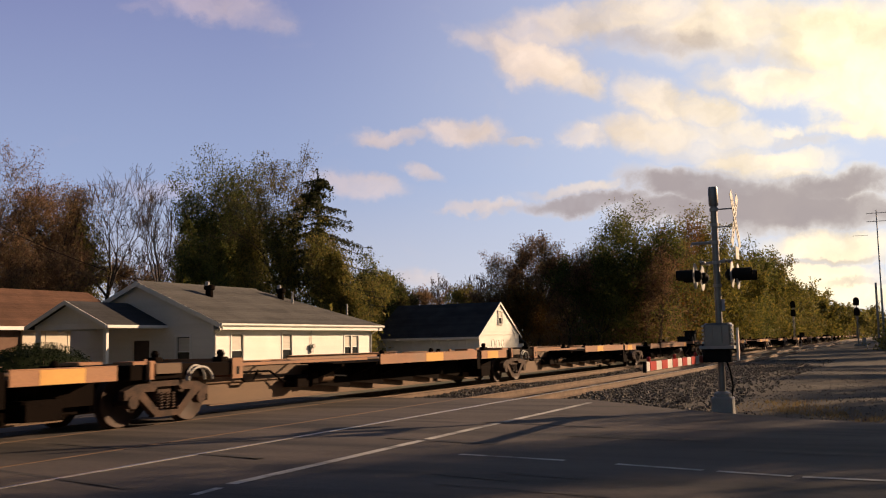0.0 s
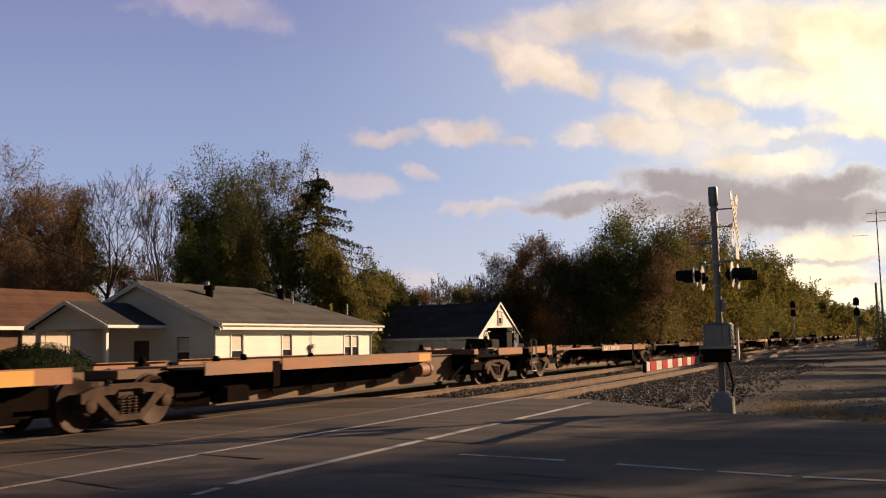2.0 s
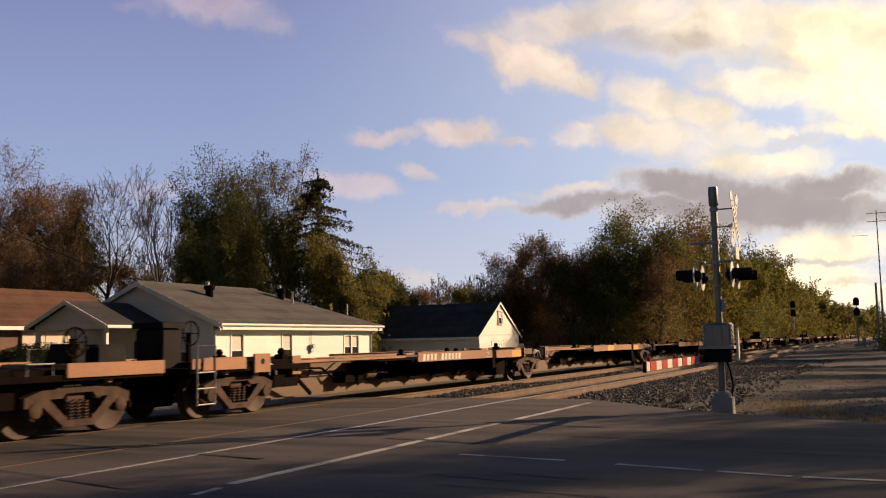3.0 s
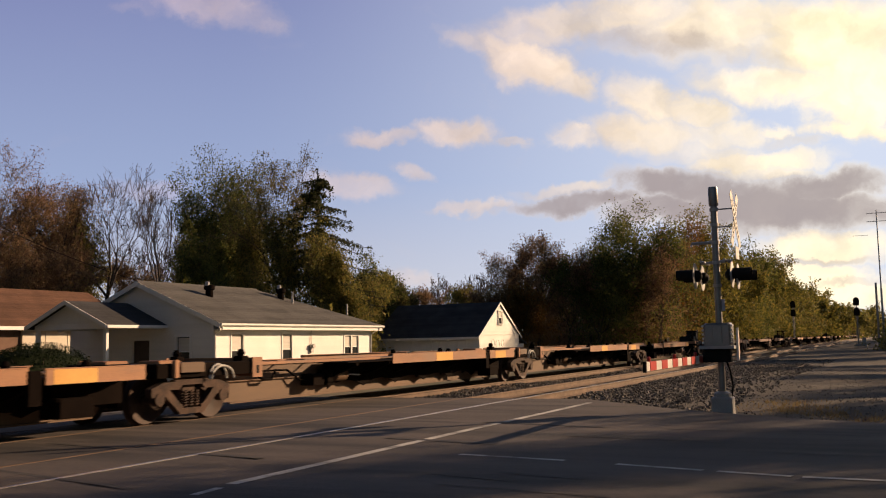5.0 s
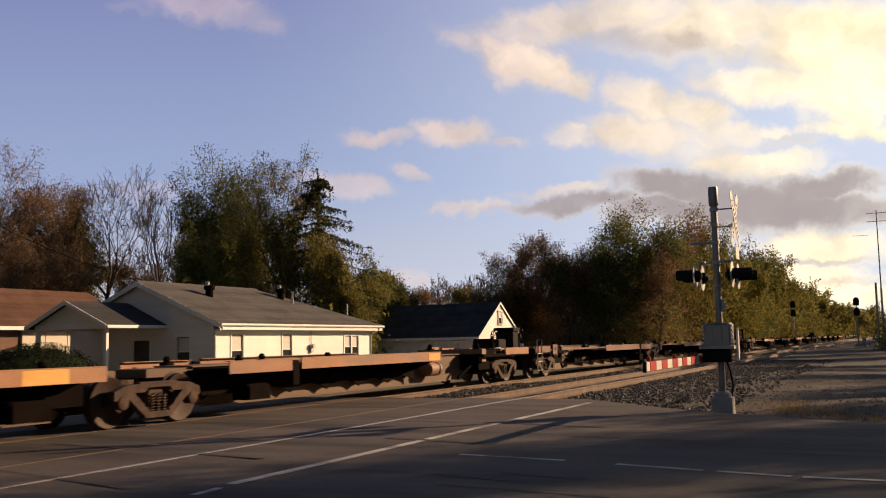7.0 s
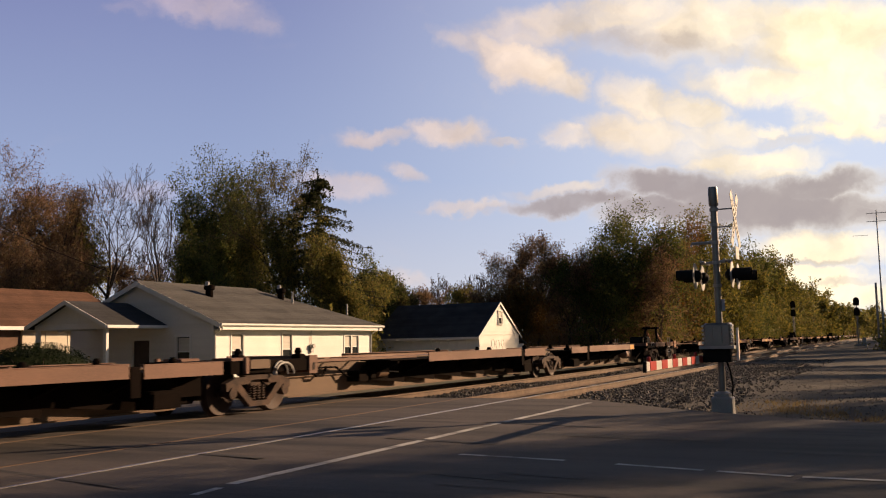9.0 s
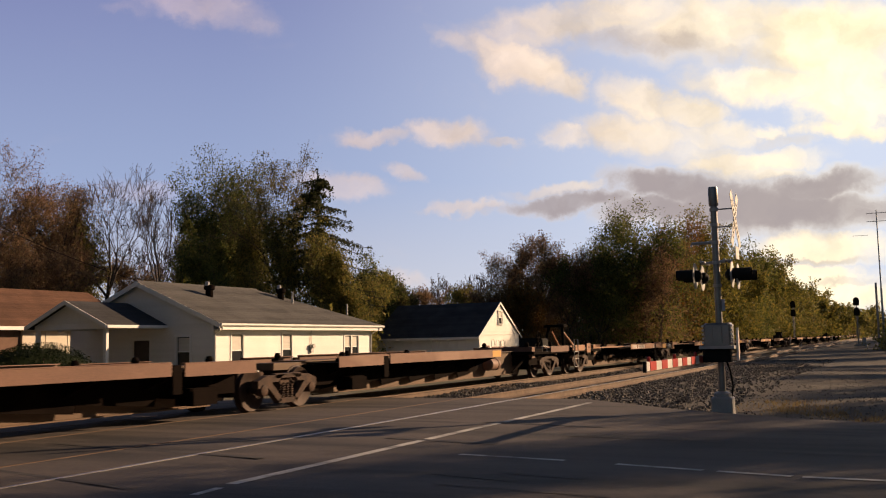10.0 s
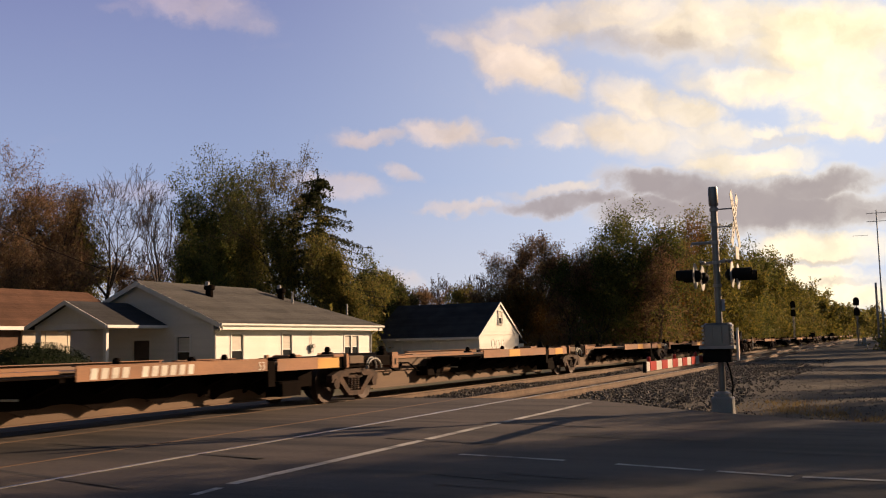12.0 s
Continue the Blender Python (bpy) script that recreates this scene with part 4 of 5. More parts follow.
undergrowth("undergrowth", "dark bushes near the signal", [(92, 104, -3.5, 0.2, 3.6, 26), (120, 200, -14, -4, 5.0, 50)], "olive", 0.26, 24)


def bush(x, y, rx, ry, h, seed):
    rng = np.random.default_rng(seed)
    t = thing("bush", "clipped dark green yew bush in front of the porch", "bush", "", pose(x, y, -0.42))
    s = Shape()
    for _ in range(14):
        a, r = rng.uniform(0, 6.28), rng.uniform(0.3, 0.8)
        s.tube([(0.1 * math.cos(a), 0.1 * math.sin(a), -0.05), (rx * r * 0.5 * math.cos(a), ry * r * 0.5 * math.sin(a), h * 0.5), (rx * r * math.cos(a), ry * r * math.sin(a), h * 0.8)], [0.03, 0.02, 0.008], 4)
    part("stems", s, BARK, t)
    core = Shape().lathe([(0.05, 0.0), (0.90, 0.0), (0.93, 0.25), (0.84, 0.52), (0.58, 0.78), (0.2, 0.93)], 24, "z")
    core.v = [(a * rx, b * ry, c * h) for a, b, c in core.v]
    part("inner_foliage", core, YEW, t, "", True)
    d = rng.normal(size=(42000, 3))
    d /= np.linalg.norm(d, axis=1)[:, None]
    rad = rng.uniform(0.90, 1.02, (42000, 1)) + 0.03 * np.sin(d[:, :1] * 9 + d[:, 1:2] * 7)
    p = d * rad * np.array([rx, ry, h])
    p = p[p[:, 2] > 0.0]
    crown = new("foliage", leaf_mesh("foliage", cards(p, 0.06, rng), YEW))
    crown.parent = t


bush(19.9, 22.4, 2.6, 1.6, 2.0, 40)
tagged(new("grass_tufts", leaf_mesh("grass_tufts", BLADES, leaf_material("straw_grass", [(0.14, 0.10, 0.05), (0.26, 0.18, 0.08), (0.20, 0.17, 0.08)]))), "tufts of dry straw-coloured grass in gravel", "grass", kind="stuff")


def service_cable():
    """The overhead wire that drops to the gable."""
    a, b = Vector((32.05, 30.1, 4.42)), Vector((38.0, 46.0, 8.6))
    pts = [a.lerp(b, k / 16) - Vector((0, 0, 0.7 * (k / 16) * (1 - k / 16))) for k in range(17)]
    pts += [b + (b - a) * 0.5 + Vector((0, 0, 0.8))]
    t = thing("service_cable", "thin black overhead wire running to the gable", "cable")
    part("wire", Shape().tube(pts, 0.014, 5), BLACK, t)


def plant_hoops():
    """White wire hoops on stakes in front of the garage gable."""
    t = thing("plant_hoops", "white wire plant hoops on stakes beside the garage", "plant support")
    for x, z, r in ((66.3, 1.25, 0.32), (67.2, 1.2, 0.36), (68.2, 1.3, 0.28)):
        part("hoop", Shape().tube([(x + r * math.cos(a), 27.2, z + r * math.sin(a)) for a in [2 * math.pi * k / 20 for k in range(20)]], 0.022, 5, True), TRIM, t)
        part("stake", Shape().tube([(x, 27.2, -0.45), (x, 27.2, z - r)], 0.02, 5), TRIM, t)


service_cable()
plant_hoops()


# ---- crossing signal, gate and railway signals ----
def crossing_signal():
    """The mast with crossbuck, flashing lamps, gate machine and lowered arm. Local x runs along the track."""
    t = thing("crossing_signal", "silver level-crossing mast with crossbuck, lamps and lowered gate", "crossing signal", "", pose(19.12, 3.07, -0.06))
    part("base", Shape().box(-0.2, 0.2, -0.2, 0.2, -0.08, 0.30, 0.03).lathe([(0.17, 0.3), (0.17, 0.36), (0.10, 0.40)], 14, "z"), METAL, t, "cast junction-box base")
    mast = part("mast", Shape().lathe([(0.065, 0.36), (0.065, 4.25), (0.062, 4.3)], 18, "z"), ALU, t, "aluminium mast", True)
    part("cap_bell", Shape().lathe([(0.085, 4.02), (0.095, 4.05), (0.095, 4.36), (0.085, 4.40)], 16, "z"), ALU, mast, "bell housing on the mast top", True)
    for z in (3.95, 3.65, 3.3, 2.9, 2.45):
        part("clamp", Shape().lathe([(0.085, z - 0.03), (0.085, z + 0.03)], 14, "z"), METAL, mast)
    # crossbuck: two blades that face along the road, on two stand-offs
    cb = part("crossbuck", Shape().tube([(0, -0.06, 3.95), (0, -0.36, 3.95)], 0.015, 6).tube([(0, -0.06, 3.60), (0, -0.36, 3.60)], 0.015, 6), METAL, t, "white crossbuck on stand-offs")
    for k, ang in enumerate((56, -56)):
        m = pose(0.0, -0.385 - 0.012 * k, 3.72) @ pose(0, 0, 0, 0, 0, -3) @ pose(0, 0, 0, 90, 0, 0) @ pose(0, 0, 0, 0, 0, ang)
        part("blade", Shape().prism([(-0.62, -0.1), (0.62, -0.1), (0.62, 0.1), (-0.62, 0.1)], -0.004, 0.004, "z"), WHITE, cb, "", m=m)
        for j in range(9):
            part("letter_bar", Shape().box(-0.44 + j * 0.1, -0.40 + j * 0.1, -0.045, 0.045, 0.0045, 0.006), BLACK, cb, "", m=m)
    part("track_count_plate", Shape().box(-0.22, 0.22, -0.41, -0.398, 2.95, 3.19, 0.003), WHITE, cb, "small white plate")
    # lamps: a pair on each side of the mast, facing along the road both ways
    for s, z in ((1, 2.9), (-1, 2.92)):
        part("cross_arm", Shape().tube([(-0.45, s * 0.22, z), (0.45, s * 0.22, z)], 0.026, 8).tube([(0, 0, z), (0, s * 0.3, z)], 0.028, 8), METAL, t)
    part("upper_bracket", Shape().tube([(0, 0.04, 3.30), (0, 0.46, 3.30)], 0.03, 8).tube([(0, 0.46, 3.30), (0, 0.46, 3.24)], 0.02, 6), METAL, t)
    for s in (1, -1):
        for x in (-0.38, 0.38):
            lamp = part("flasher", Shape().lathe([(0.05, -0.12), (0.11, -0.07), (0.12, 0.02)], 16, "x"), BLACK, t, "black hooded flashing lamp", True, pose(x, s * 0.34, 2.63, 0, 0, s * 90))
            part("backboard", Shape().lathe([(0.25, 0.0), (0.25, 0.012), (0.12, 0.02)], 22, "x"), METAL, lamp, "silver-backed round backboard")
            part("lens", Shape().lathe([(0.105, 0.02), (0.10, 0.035), (0.05, 0.05)], 16, "x"), LENS, lamp)
            hood = Shape()
            n = 12
            for k in range(n + 1):
                a = math.pi * (-0.2 + 1.4 * k / n)
                for d in (0.02, 0.36):
                    hood.v.append((d, 0.125 * math.cos(a), 0.125 * math.sin(a)))
            hood.f = [(2 * k, 2 * k + 2, 2 * k + 3, 2 * k + 1) for k in range(n)]
            ob = part("hood", hood, BLACK, lamp)
            so = ob.modifiers.new("thickness", "SOLIDIFY")
            so.thickness = 0.006
            part("lamp_stem", Shape().tube([(-0.08, 0, 0.05), (-0.10, 0, 0.27)], 0.012, 6), BLACK, lamp)
    part("notice_plate", Shape().box(-0.005, 0.006, -0.125, -0.03, 1.95, 2.18, 0.003), PLATE, t, "small blue-grey notice plate")
    # gate machine
    g = part("gate_machine", Shape().box(-0.22, 0.22, -0.24, 0.28, 1.28, 1.72, 0.04), ALU, t, "silver gate machine housing")
    part("machine_door", Shape().box(-0.245, -0.222, -0.08, 0.10, 1.33, 1.66, 0.01), ALU, g)
    part("shelf", Shape().box(-0.3, 0.3, -0.30, 0.36, 1.22, 1.28, 0.01), METAL, g)
    part("pivot_casting", Shape().box(-0.16, 0.16, -0.20, 0.32, 0.96, 1.22, 0.04), BLACK, g)
    for y in (-0.25, 0.29):
        for k in range(5):
            part("counterweight_bolt", Shape().lathe([(0.022, -0.02), (0.022, 0.02)], 8, "y", (-0.18, y, 1.34 + 0.08 * k)), WHITE, g)
    part("counterweight", Shape().prism([(0.0, 1.0), (0.10, 1.0), (0.16, 1.15), (0.16, 1.45), (0.10, 1.62), (0.04, 1.62), (0.0, 1.4)], -0.34, -0.30, "y"), WHITE, g, "white counterweight arm")
    part("red_strip", Shape().box(0.162, 0.18, -0.34, -0.30, 1.12, 1.48), RED, g)
    # arm, pointing along the tracks towards the road
    arm = part("gate_arm", Shape().box(-4.75, -0.2, 0.34, 0.375, 0.95, 1.09, 0.01), WHITE, t, "red and white striped gate arm")
    for k in range(6):
        part("stripe", Shape().box(-4.5 + k * 0.82, -4.09 + k * 0.82, 0.332, 0.379, 0.953, 1.092), RED, arm, "red stripe")
    part("arm_tip", Shape().box(-4.80, -4.75, 0.33, 0.385, 0.93, 1.10, 0.01), BLACK, arm)
    for k in (0, 2, 4):
        part("arm_lamp", Shape().lathe([(0.02, 1.05), (0.03, 1.07), (0.03, 1.11), (0.015, 1.13)], 10, "z", (-4.5 + k * 0.95, 0.357, 0.04)), RED, arm, "small red lamp")
    part("cable", Shape().tube([(0.02, -0.08, 1.05), (0.03, -0.16, 0.8), (0.04, -0.20, 0.5), (0.05, -0.16, 0.3)], 0.02, 6), BLACK, t)
    return t


crossing_signal()


def railway_signal(x, y, h, heads, label):
    t = thing("railway_signal", label, "railway signal", "", pose(x, y, -0.3))
    part("base", Shape().box(-0.5, 0.5, -0.5, 0.5, 0.0, 0.5, 0.05), CONCRETE, t)
    part("mast", Shape().lathe([(0.09, 0.5), (0.08, h)], 12, "z"), METAL, t, "", True)
    part("relay_cabinet", Shape().box(-0.3, 0.3, -0.9, -0.45, 0.0, 1.3, 0.05), METAL, t)
    for k in range(heads):
        z = h - 0.5 - k * 1.25
        hd = part("signal_head", Shape().prism([(-0.34, -0.45), (0.34, -0.45), (0.36, 0.2), (0.25, 0.48), (0, 0.58), (-0.25, 0.48), (-0.36, 0.2)], -0.2, -0.12, "x"), BLACK, t, "black oval signal head", m=pose(0, 0, z))
        for j in (-0.22, 0.2):
            part("lens", Shape().lathe([(0.11, -0.22), (0.10, -0.36), (0.09, -0.36)], 12, "x", (0, 0, j)), BLACK, hd)
    part("ladder", Shape().box(0.16, 0.19, -0.18, -0.15, 0.4, h - 0.8).box(0.16, 0.19, 0.15, 0.18, 0.4, h - 0.8), METAL, t)
    for k in range(int(h / 0.4) - 3):
        part("rung", Shape().box(0.165, 0.185, -0.15, 0.15, 0.6 + 0.4 * k, 0.625 + 0.4 * k), METAL, t)


railway_signal(128.0, 4.0, 6.2, 2, "two-headed railway signal beside the track")
railway_signal(147.4, 13.1, 6.7, 2, "tall railway signal across the tracks")


def antenna_mast():
    t = thing("antenna_mast", "thin tall radio mast with horizontal aerial", "antenna", "", pose(100, 0.85, -0.3))
    part("pole", Shape().lathe([(0.11, 0.0), (0.10, 6.0), (0.07, 6.05), (0.05, 13.6)], 10, "z"), METAL, t, "", True)
    a = part("boom", Shape().tube([(0, -0.9, 13.3), (0, 0.9, 13.3)], 0.03, 6), METAL, t)
    for y in (-0.85, -0.3, 0.3, 0.85):
        part("element", Shape().tube([(-0.5, y, 13.3), (0.5, y, 13.3)], 0.015, 5), METAL, a)
    part("lower_boom", Shape().tube([(0, -0.9, 12.5), (0, 0.9, 12.5)], 0.03, 6).tube([(0, 0.85, 11.2), (0, 2.2, 11.2)], 0.02, 5), METAL, t)
    part("side_pole", Shape().lathe([(0.11, 0.0), (0.10, 6.6)], 10, "z", (0, 0.45, 0)), METAL, t, "", True)


antenna_mast()


# ---- train ----
HALF = 1.42


def wheelset(parent, x):
    w = part("wheelset", Shape().lathe([(0.075, -0.95), (0.075, -0.79), (0.10, -0.78), (0.10, -0.72), (0.36, -0.74), (0.43, -0.79), (0.44, -0.79), (0.455, -0.70), (0.485, -0.69), (0.485, -0.66), (0.40, -0.66), (0.10, -0.62), (0.08, -0.6), (0.08, 0.6), (0.10, 0.62), (0.40, 0.66), (0.485, 0.66), (0.485, 0.69), (0.455, 0.70), (0.44, 0.79), (0.43, 0.79), (0.36, 0.74), (0.10, 0.72), (0.10, 0.78), (0.075, 0.79), (0.075, 0.95)], 28, "y"), WHEEL, parent, "rusty steel wheelset", True, pose(x, 0, 0.46))
    for s in (-1, 1):
        cap = Shape()
        for k in range(3):
            a = k * 2.094
            cap.lathe([(0.018, 0), (0.018, 0.03)], 6, "y", (0.045 * math.cos(a), 0.95 * s if s > 0 else -0.98, 0.045 * math.sin(a)))
        part("bearing_cap", cap, TRUCK, w)
    return w


def truck(parent, x, wheelbase=1.80):
    """A three-piece freight truck: side frames, bolster, springs, wheelsets."""
    b = part("truck_bolster", Shape().box(-0.22, 0.22, -1.0, 1.0, 0.42, 0.74, 0.05).lathe([(0.35, 0.74), (0.35, 0.82)], 16, "z"), TRUCK, parent, "rust-dusted freight truck", m=pose(x, 0, 0))
    w = wheelbase / 2
    # brake rigging as plain near-black boxes, which also fill in the truck's inner darkness
    part("brake_rigging", Shape().box(-w + 0.5, w - 0.5, -0.55, 0.55, 0.30, 0.52, 0.03).box(-w - 0.65, -w - 0.55, -0.75, 0.75, 0.35, 0.5, 0.02).box(w + 0.55, w + 0.65, -0.75, 0.75, 0.35, 0.5, 0.02), GRIME_SHADE, b)
    for s in (-1, 1):
        lo, hi = (-1.10, -0.95) if s < 0 else (0.95, 1.10)
        f = Shape()
        for k in (-1, 1):
            f.prism([(k * (w + 0.2), 0.66), (k * (w + 0.2), 0.50), (k * (w - 0.17), 0.50), (k * 0.36, 0.20), (k * 0.26, 0.20), (k * 0.26, 0.32), (k * 0.34, 0.36), (k * (w - 0.28), 0.62), (k * 0.36, 0.62), (k * 0.26, 0.72), (k * 0.1, 0.78), (k * (w - 0.1), 0.76)][:: k], lo, hi, "y")
        f.box(-0.36, 0.36, lo, hi, 0.16, 0.27, 0.01).box(-0.5, 0.5, lo, hi, 0.70, 0.80, 0.02)
        part("side_frame", f, TRUCK, b, "cast steel side frame")
        for k in (-0.16, 0.0, 0.16):
            coil = [(k + 0.06 * math.cos(a * 1.05), (lo + hi) / 2 + 0.06 * math.sin(a * 1.05), 0.28 + 0.30 * a / 36) for a in range(37)]
            part("spring", Shape().tube(coil, 0.016, 5), TRUCK, b)
        for k in (-w, w):
            part("bearing_box", Shape().lathe([(0.12, lo - 0.02 if s < 0 else 0.93), (0.12, lo + 0.14 if s < 0 else 1.12), (0.07, lo + 0.15 if s < 0 else 1.14)], 14, "y", (k, 0, 0.46)), TRUCK, b, "", True)
    sets = [wheelset(b, -w), wheelset(b, w)]
    return b, sets


def sill_profile(L):
    """Outline of the spine: deep between the trucks, raised over them."""
    return [(-1.1, 0.84), (1.0, 0.84), (1.5, 0.62), (1.75, 0.24), (3.2, 0.20), (L - 3.2, 0.20), (L - 1.75, 0.24), (L - 1.5, 0.62), (L - 1.0, 0.84), (L - 0.4, 0.84), (L - 0.4, 1.00), (-1.1, 1.00)]


def spine_unit(L, steel, fascia, style, group, last=False, arched=True):
    """One unit of a spine car from its leading truck at 0 to the next at L: spine, side platforms, end box, gear and a truck."""
    u = thing("spine_car_unit", {"a": "weathered orange-brown articulated spine car unit, empty", "b": "dull brown articulated spine car unit, empty"}[style], "railcar", group)
    sp = part("centre_sill", Shape().prism(sill_profile(L), -0.42, 0.42, "y"), steel, u, "tan-brown deep centre sill")
    part("top_flange", Shape().box(1.6, L - 1.6, -0.50, 0.50, 1.002, 1.03), steel, sp)
    for s in (-1, 1):
        part("bottom_flange", Shape().box(1.9, L - 1.9, s * 0.42 if s > 0 else -0.50, 0.50 if s > 0 else -0.42, 0.20, 0.225), steel, sp)
    # side platforms with a fascia plate, on tapered outriggers
    p0, p1 = 5.7 if last else 7.4, L - 1.6
    for s in (-1, 1):
        y0, y1 = (-HALF, -0.50) if s < 0 else (0.50, HALF)
        pf = part("platform", Shape().box(p0 if last else p0 - 2.2, p1, y0 + 0.03 if s < 0 else y0, y1 if s < 0 else y1 - 0.03, 0.95, 0.975), GRIME_SHADE, u, "dark steel tread platform")
        fo = s * HALF
        for a, b, top, low in ((p0, 13.5 + (L - 17.6), 1.12, 0.88), (13.85 + (L - 17.6), p1, 1.10, 0.86)):
            part("fascia", Shape().box(a, b, min(fo, fo - s * 0.03), max(fo, fo - s * 0.03), low, top, 0.006), fascia, pf, "long orange side fascia" if style == "a" else "long brown side fascia")
            part("fascia_lip", Shape().box(a, b, min(fo, fo - s * 0.11), max(fo, fo - s * 0.11), top + 0.001, top + 0.016), fascia, pf)
        if not last:
            part("edge_rail", Shape().box(2.15, p0, min(s * 0.98, s * 1.04), max(s * 0.98, s * 1.04), 1.0, 1.06), fascia, pf)
        for k in range(0 if last else 4):
            part("rail_bracket", Shape().box(2.5 + 1.2 * k, 2.56 + 1.2 * k, min(s * 0.42, s * 0.98), max(s * 0.42, s * 0.98), 1.03, 1.05), steel, pf)
        n = 7
        for k in range(n):
            x = (p0 + 0.4 if last else p0 - 1.7) + (p1 - p0 + (-0.9 if last else 1.2)) * k / (n - 1)
            part("outrigger", Shape().prism([(s * 0.425, 0.948), (s * (HALF - 0.06), 0.948), (s * (HALF - 0.06), 0.88), (s * 0.66, 0.62), (s * 0.425, 0.40)], x - 0.05, x + 0.05, "x"), GRIME_SHADE, pf)
        # added near-black skirt plate for shade; lower edge arched bearer to bearer, or stepped
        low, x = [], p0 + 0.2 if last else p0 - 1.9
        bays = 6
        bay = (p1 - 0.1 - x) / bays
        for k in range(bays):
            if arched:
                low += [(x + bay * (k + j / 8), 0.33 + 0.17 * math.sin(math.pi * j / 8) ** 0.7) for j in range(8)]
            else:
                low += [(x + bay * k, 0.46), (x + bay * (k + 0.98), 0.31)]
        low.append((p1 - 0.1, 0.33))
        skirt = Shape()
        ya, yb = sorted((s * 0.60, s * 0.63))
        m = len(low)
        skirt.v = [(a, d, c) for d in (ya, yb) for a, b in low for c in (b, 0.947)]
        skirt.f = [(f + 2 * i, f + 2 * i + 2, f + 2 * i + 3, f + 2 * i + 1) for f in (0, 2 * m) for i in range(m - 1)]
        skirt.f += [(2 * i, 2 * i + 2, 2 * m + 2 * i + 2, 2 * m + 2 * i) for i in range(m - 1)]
        # its black colour and scalloped edge imitate the platform's shadow on the spine
        part("skirt", skirt, GRIME_SHADE, pf, "near-black arched plate added for shade under the platform")
        # near-black block added where deep shade lies between platform end and truck
        part("bolster_shroud", Shape().box(p1 - 1.5, p1 + 0.12, min(s * 0.43, s * 0.80), max(s * 0.43, s * 0.80), 0.45, 0.947, 0.03), GRIME_SHADE, pf, "near-black block added for the shade beside the truck")
        part("post", Shape().box(13.55 + (L - 17.6), 13.8 + (L - 17.6), min(s * (HALF - 0.1), s * (HALF - 0.02)), max(s * (HALF - 0.1), s * (HALF - 0.02)), 0.55, 1.08, 0.01), GRIME_SHADE, pf)
        part("step_block", Shape().box(p1 - 1.7, p1 - 0.9, min(s * 0.75, s * 1.2), max(s * 0.75, s * 1.2), 0.30, 0.62, 0.05), GRIME_SHADE, pf)
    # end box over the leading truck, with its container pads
    eb = part("end_box", Shape().box(-1.0, 2.05, -1.12, 1.12, 0.84, 1.10, 0.02), GRIME_SHADE, u, "black end box over the truck")
    part("end_plate", Shape().box(2.052, 2.10, -1.15, 1.15, 0.78, 1.16, 0.006), fascia, eb)
    for s in (-1, 1):
        face = part("socket_plate", Shape().box(1.78, 2.12, min(s * 1.125, s * 1.165), max(s * 1.125, s * 1.165), 0.76, 1.17, 0.008), fascia, eb, "tan corner plate with a slot")
        part("slot", Shape().box(1.91, 2.0, min(s * 1.166, s * 1.17), max(s * 1.166, s * 1.17), 0.84, 1.0, 0.001), BLACK, face)
        part("side_casting", Shape().box(-0.45, 0.25, min(s * 1.122, s * 1.20), max(s * 1.122, s * 1.20), 0.93, 1.12, 0.02), steel, eb)
        part("side_casting", Shape().box(-0.62, -0.48, min(s * 1.122, s * 1.21), max(s * 1.122, s * 1.21), 0.84, 1.17, 0.02), fascia, eb)
    part("pad", Shape().box(-0.7, -0.1, -0.9, -0.4, 1.101, 1.16, 0.02), fascia, eb)
    part("pad", Shape().box(-0.7, -0.1, 0.4, 0.9, 1.101, 1.16, 0.02), fascia, eb)
    lk = Shape().box(-0.12, 0.12, -0.12, 0.12, 0, 0.10, 0.02).lathe([(0.07, 0.1), (0.09, 0.16), (0.05, 0.24)], 10, "z")
    for x, y in ((1.8, -0.85), (1.8, 0.85), (p1 - 4.3, -0.95), (p1 - 0.9, -0.95), (p1 - 4.3, 0.95), (p1 - 0.9, 0.95)):
        part("container_lock", lk, GRIME_SHADE, u, m=pose(x, y, 1.102 if x < 3 else 0.977))
    part("air_hose", Shape().tube([(0.78 + 0.34 * math.cos(a), -1.20, 0.78 + 0.25 * math.sin(a)) for a in [math.pi * k / 12 for k in range(13)]], 0.022, 6).tube([(0.68 + 0.26 * math.cos(a), -1.16, 0.78 + 0.28 * math.sin(a)) for a in [math.pi * k / 12 for k in range(13)]], 0.02, 6), HOSE, u, "grey looped air hose", True)
    # brake gear on the spine
    gear = part("brake_gear", Shape().box(4.6, 5.1, -0.80, -0.43, 0.45, 0.72, 0.03).box(5.3, 5.6, -0.75, -0.43, 0.50, 0.80, 0.03), GRIME_SHADE, u, "grimy brake valve gear")
    part("brake_pipe", Shape().tube([(1.9, -0.55, 0.86), (3.9, -0.55, 0.84), (4.3, -0.62, 0.6), (4.6, -0.66, 0.55)], 0.025, 6).tube([(2.6, -0.52, 0.86), (2.9, -0.62, 0.66), (3.2, -0.62, 0.66), (3.5, -0.52, 0.86)], 0.03, 6), GRIME_SHADE, gear)
    part("side_pipe", Shape().tube([(1.8, -0.46, 0.66), (L - 2.0, -0.46, 0.66)], 0.018, 5), steel, gear)
    part("brake_cylinder", Shape().lathe([(0.10, 0), (0.16, 0.03), (0.16, 0.5), (0.10, 0.54)], 14, "x", (5.7, -0.65, 0.66)), steel, gear, "", True)
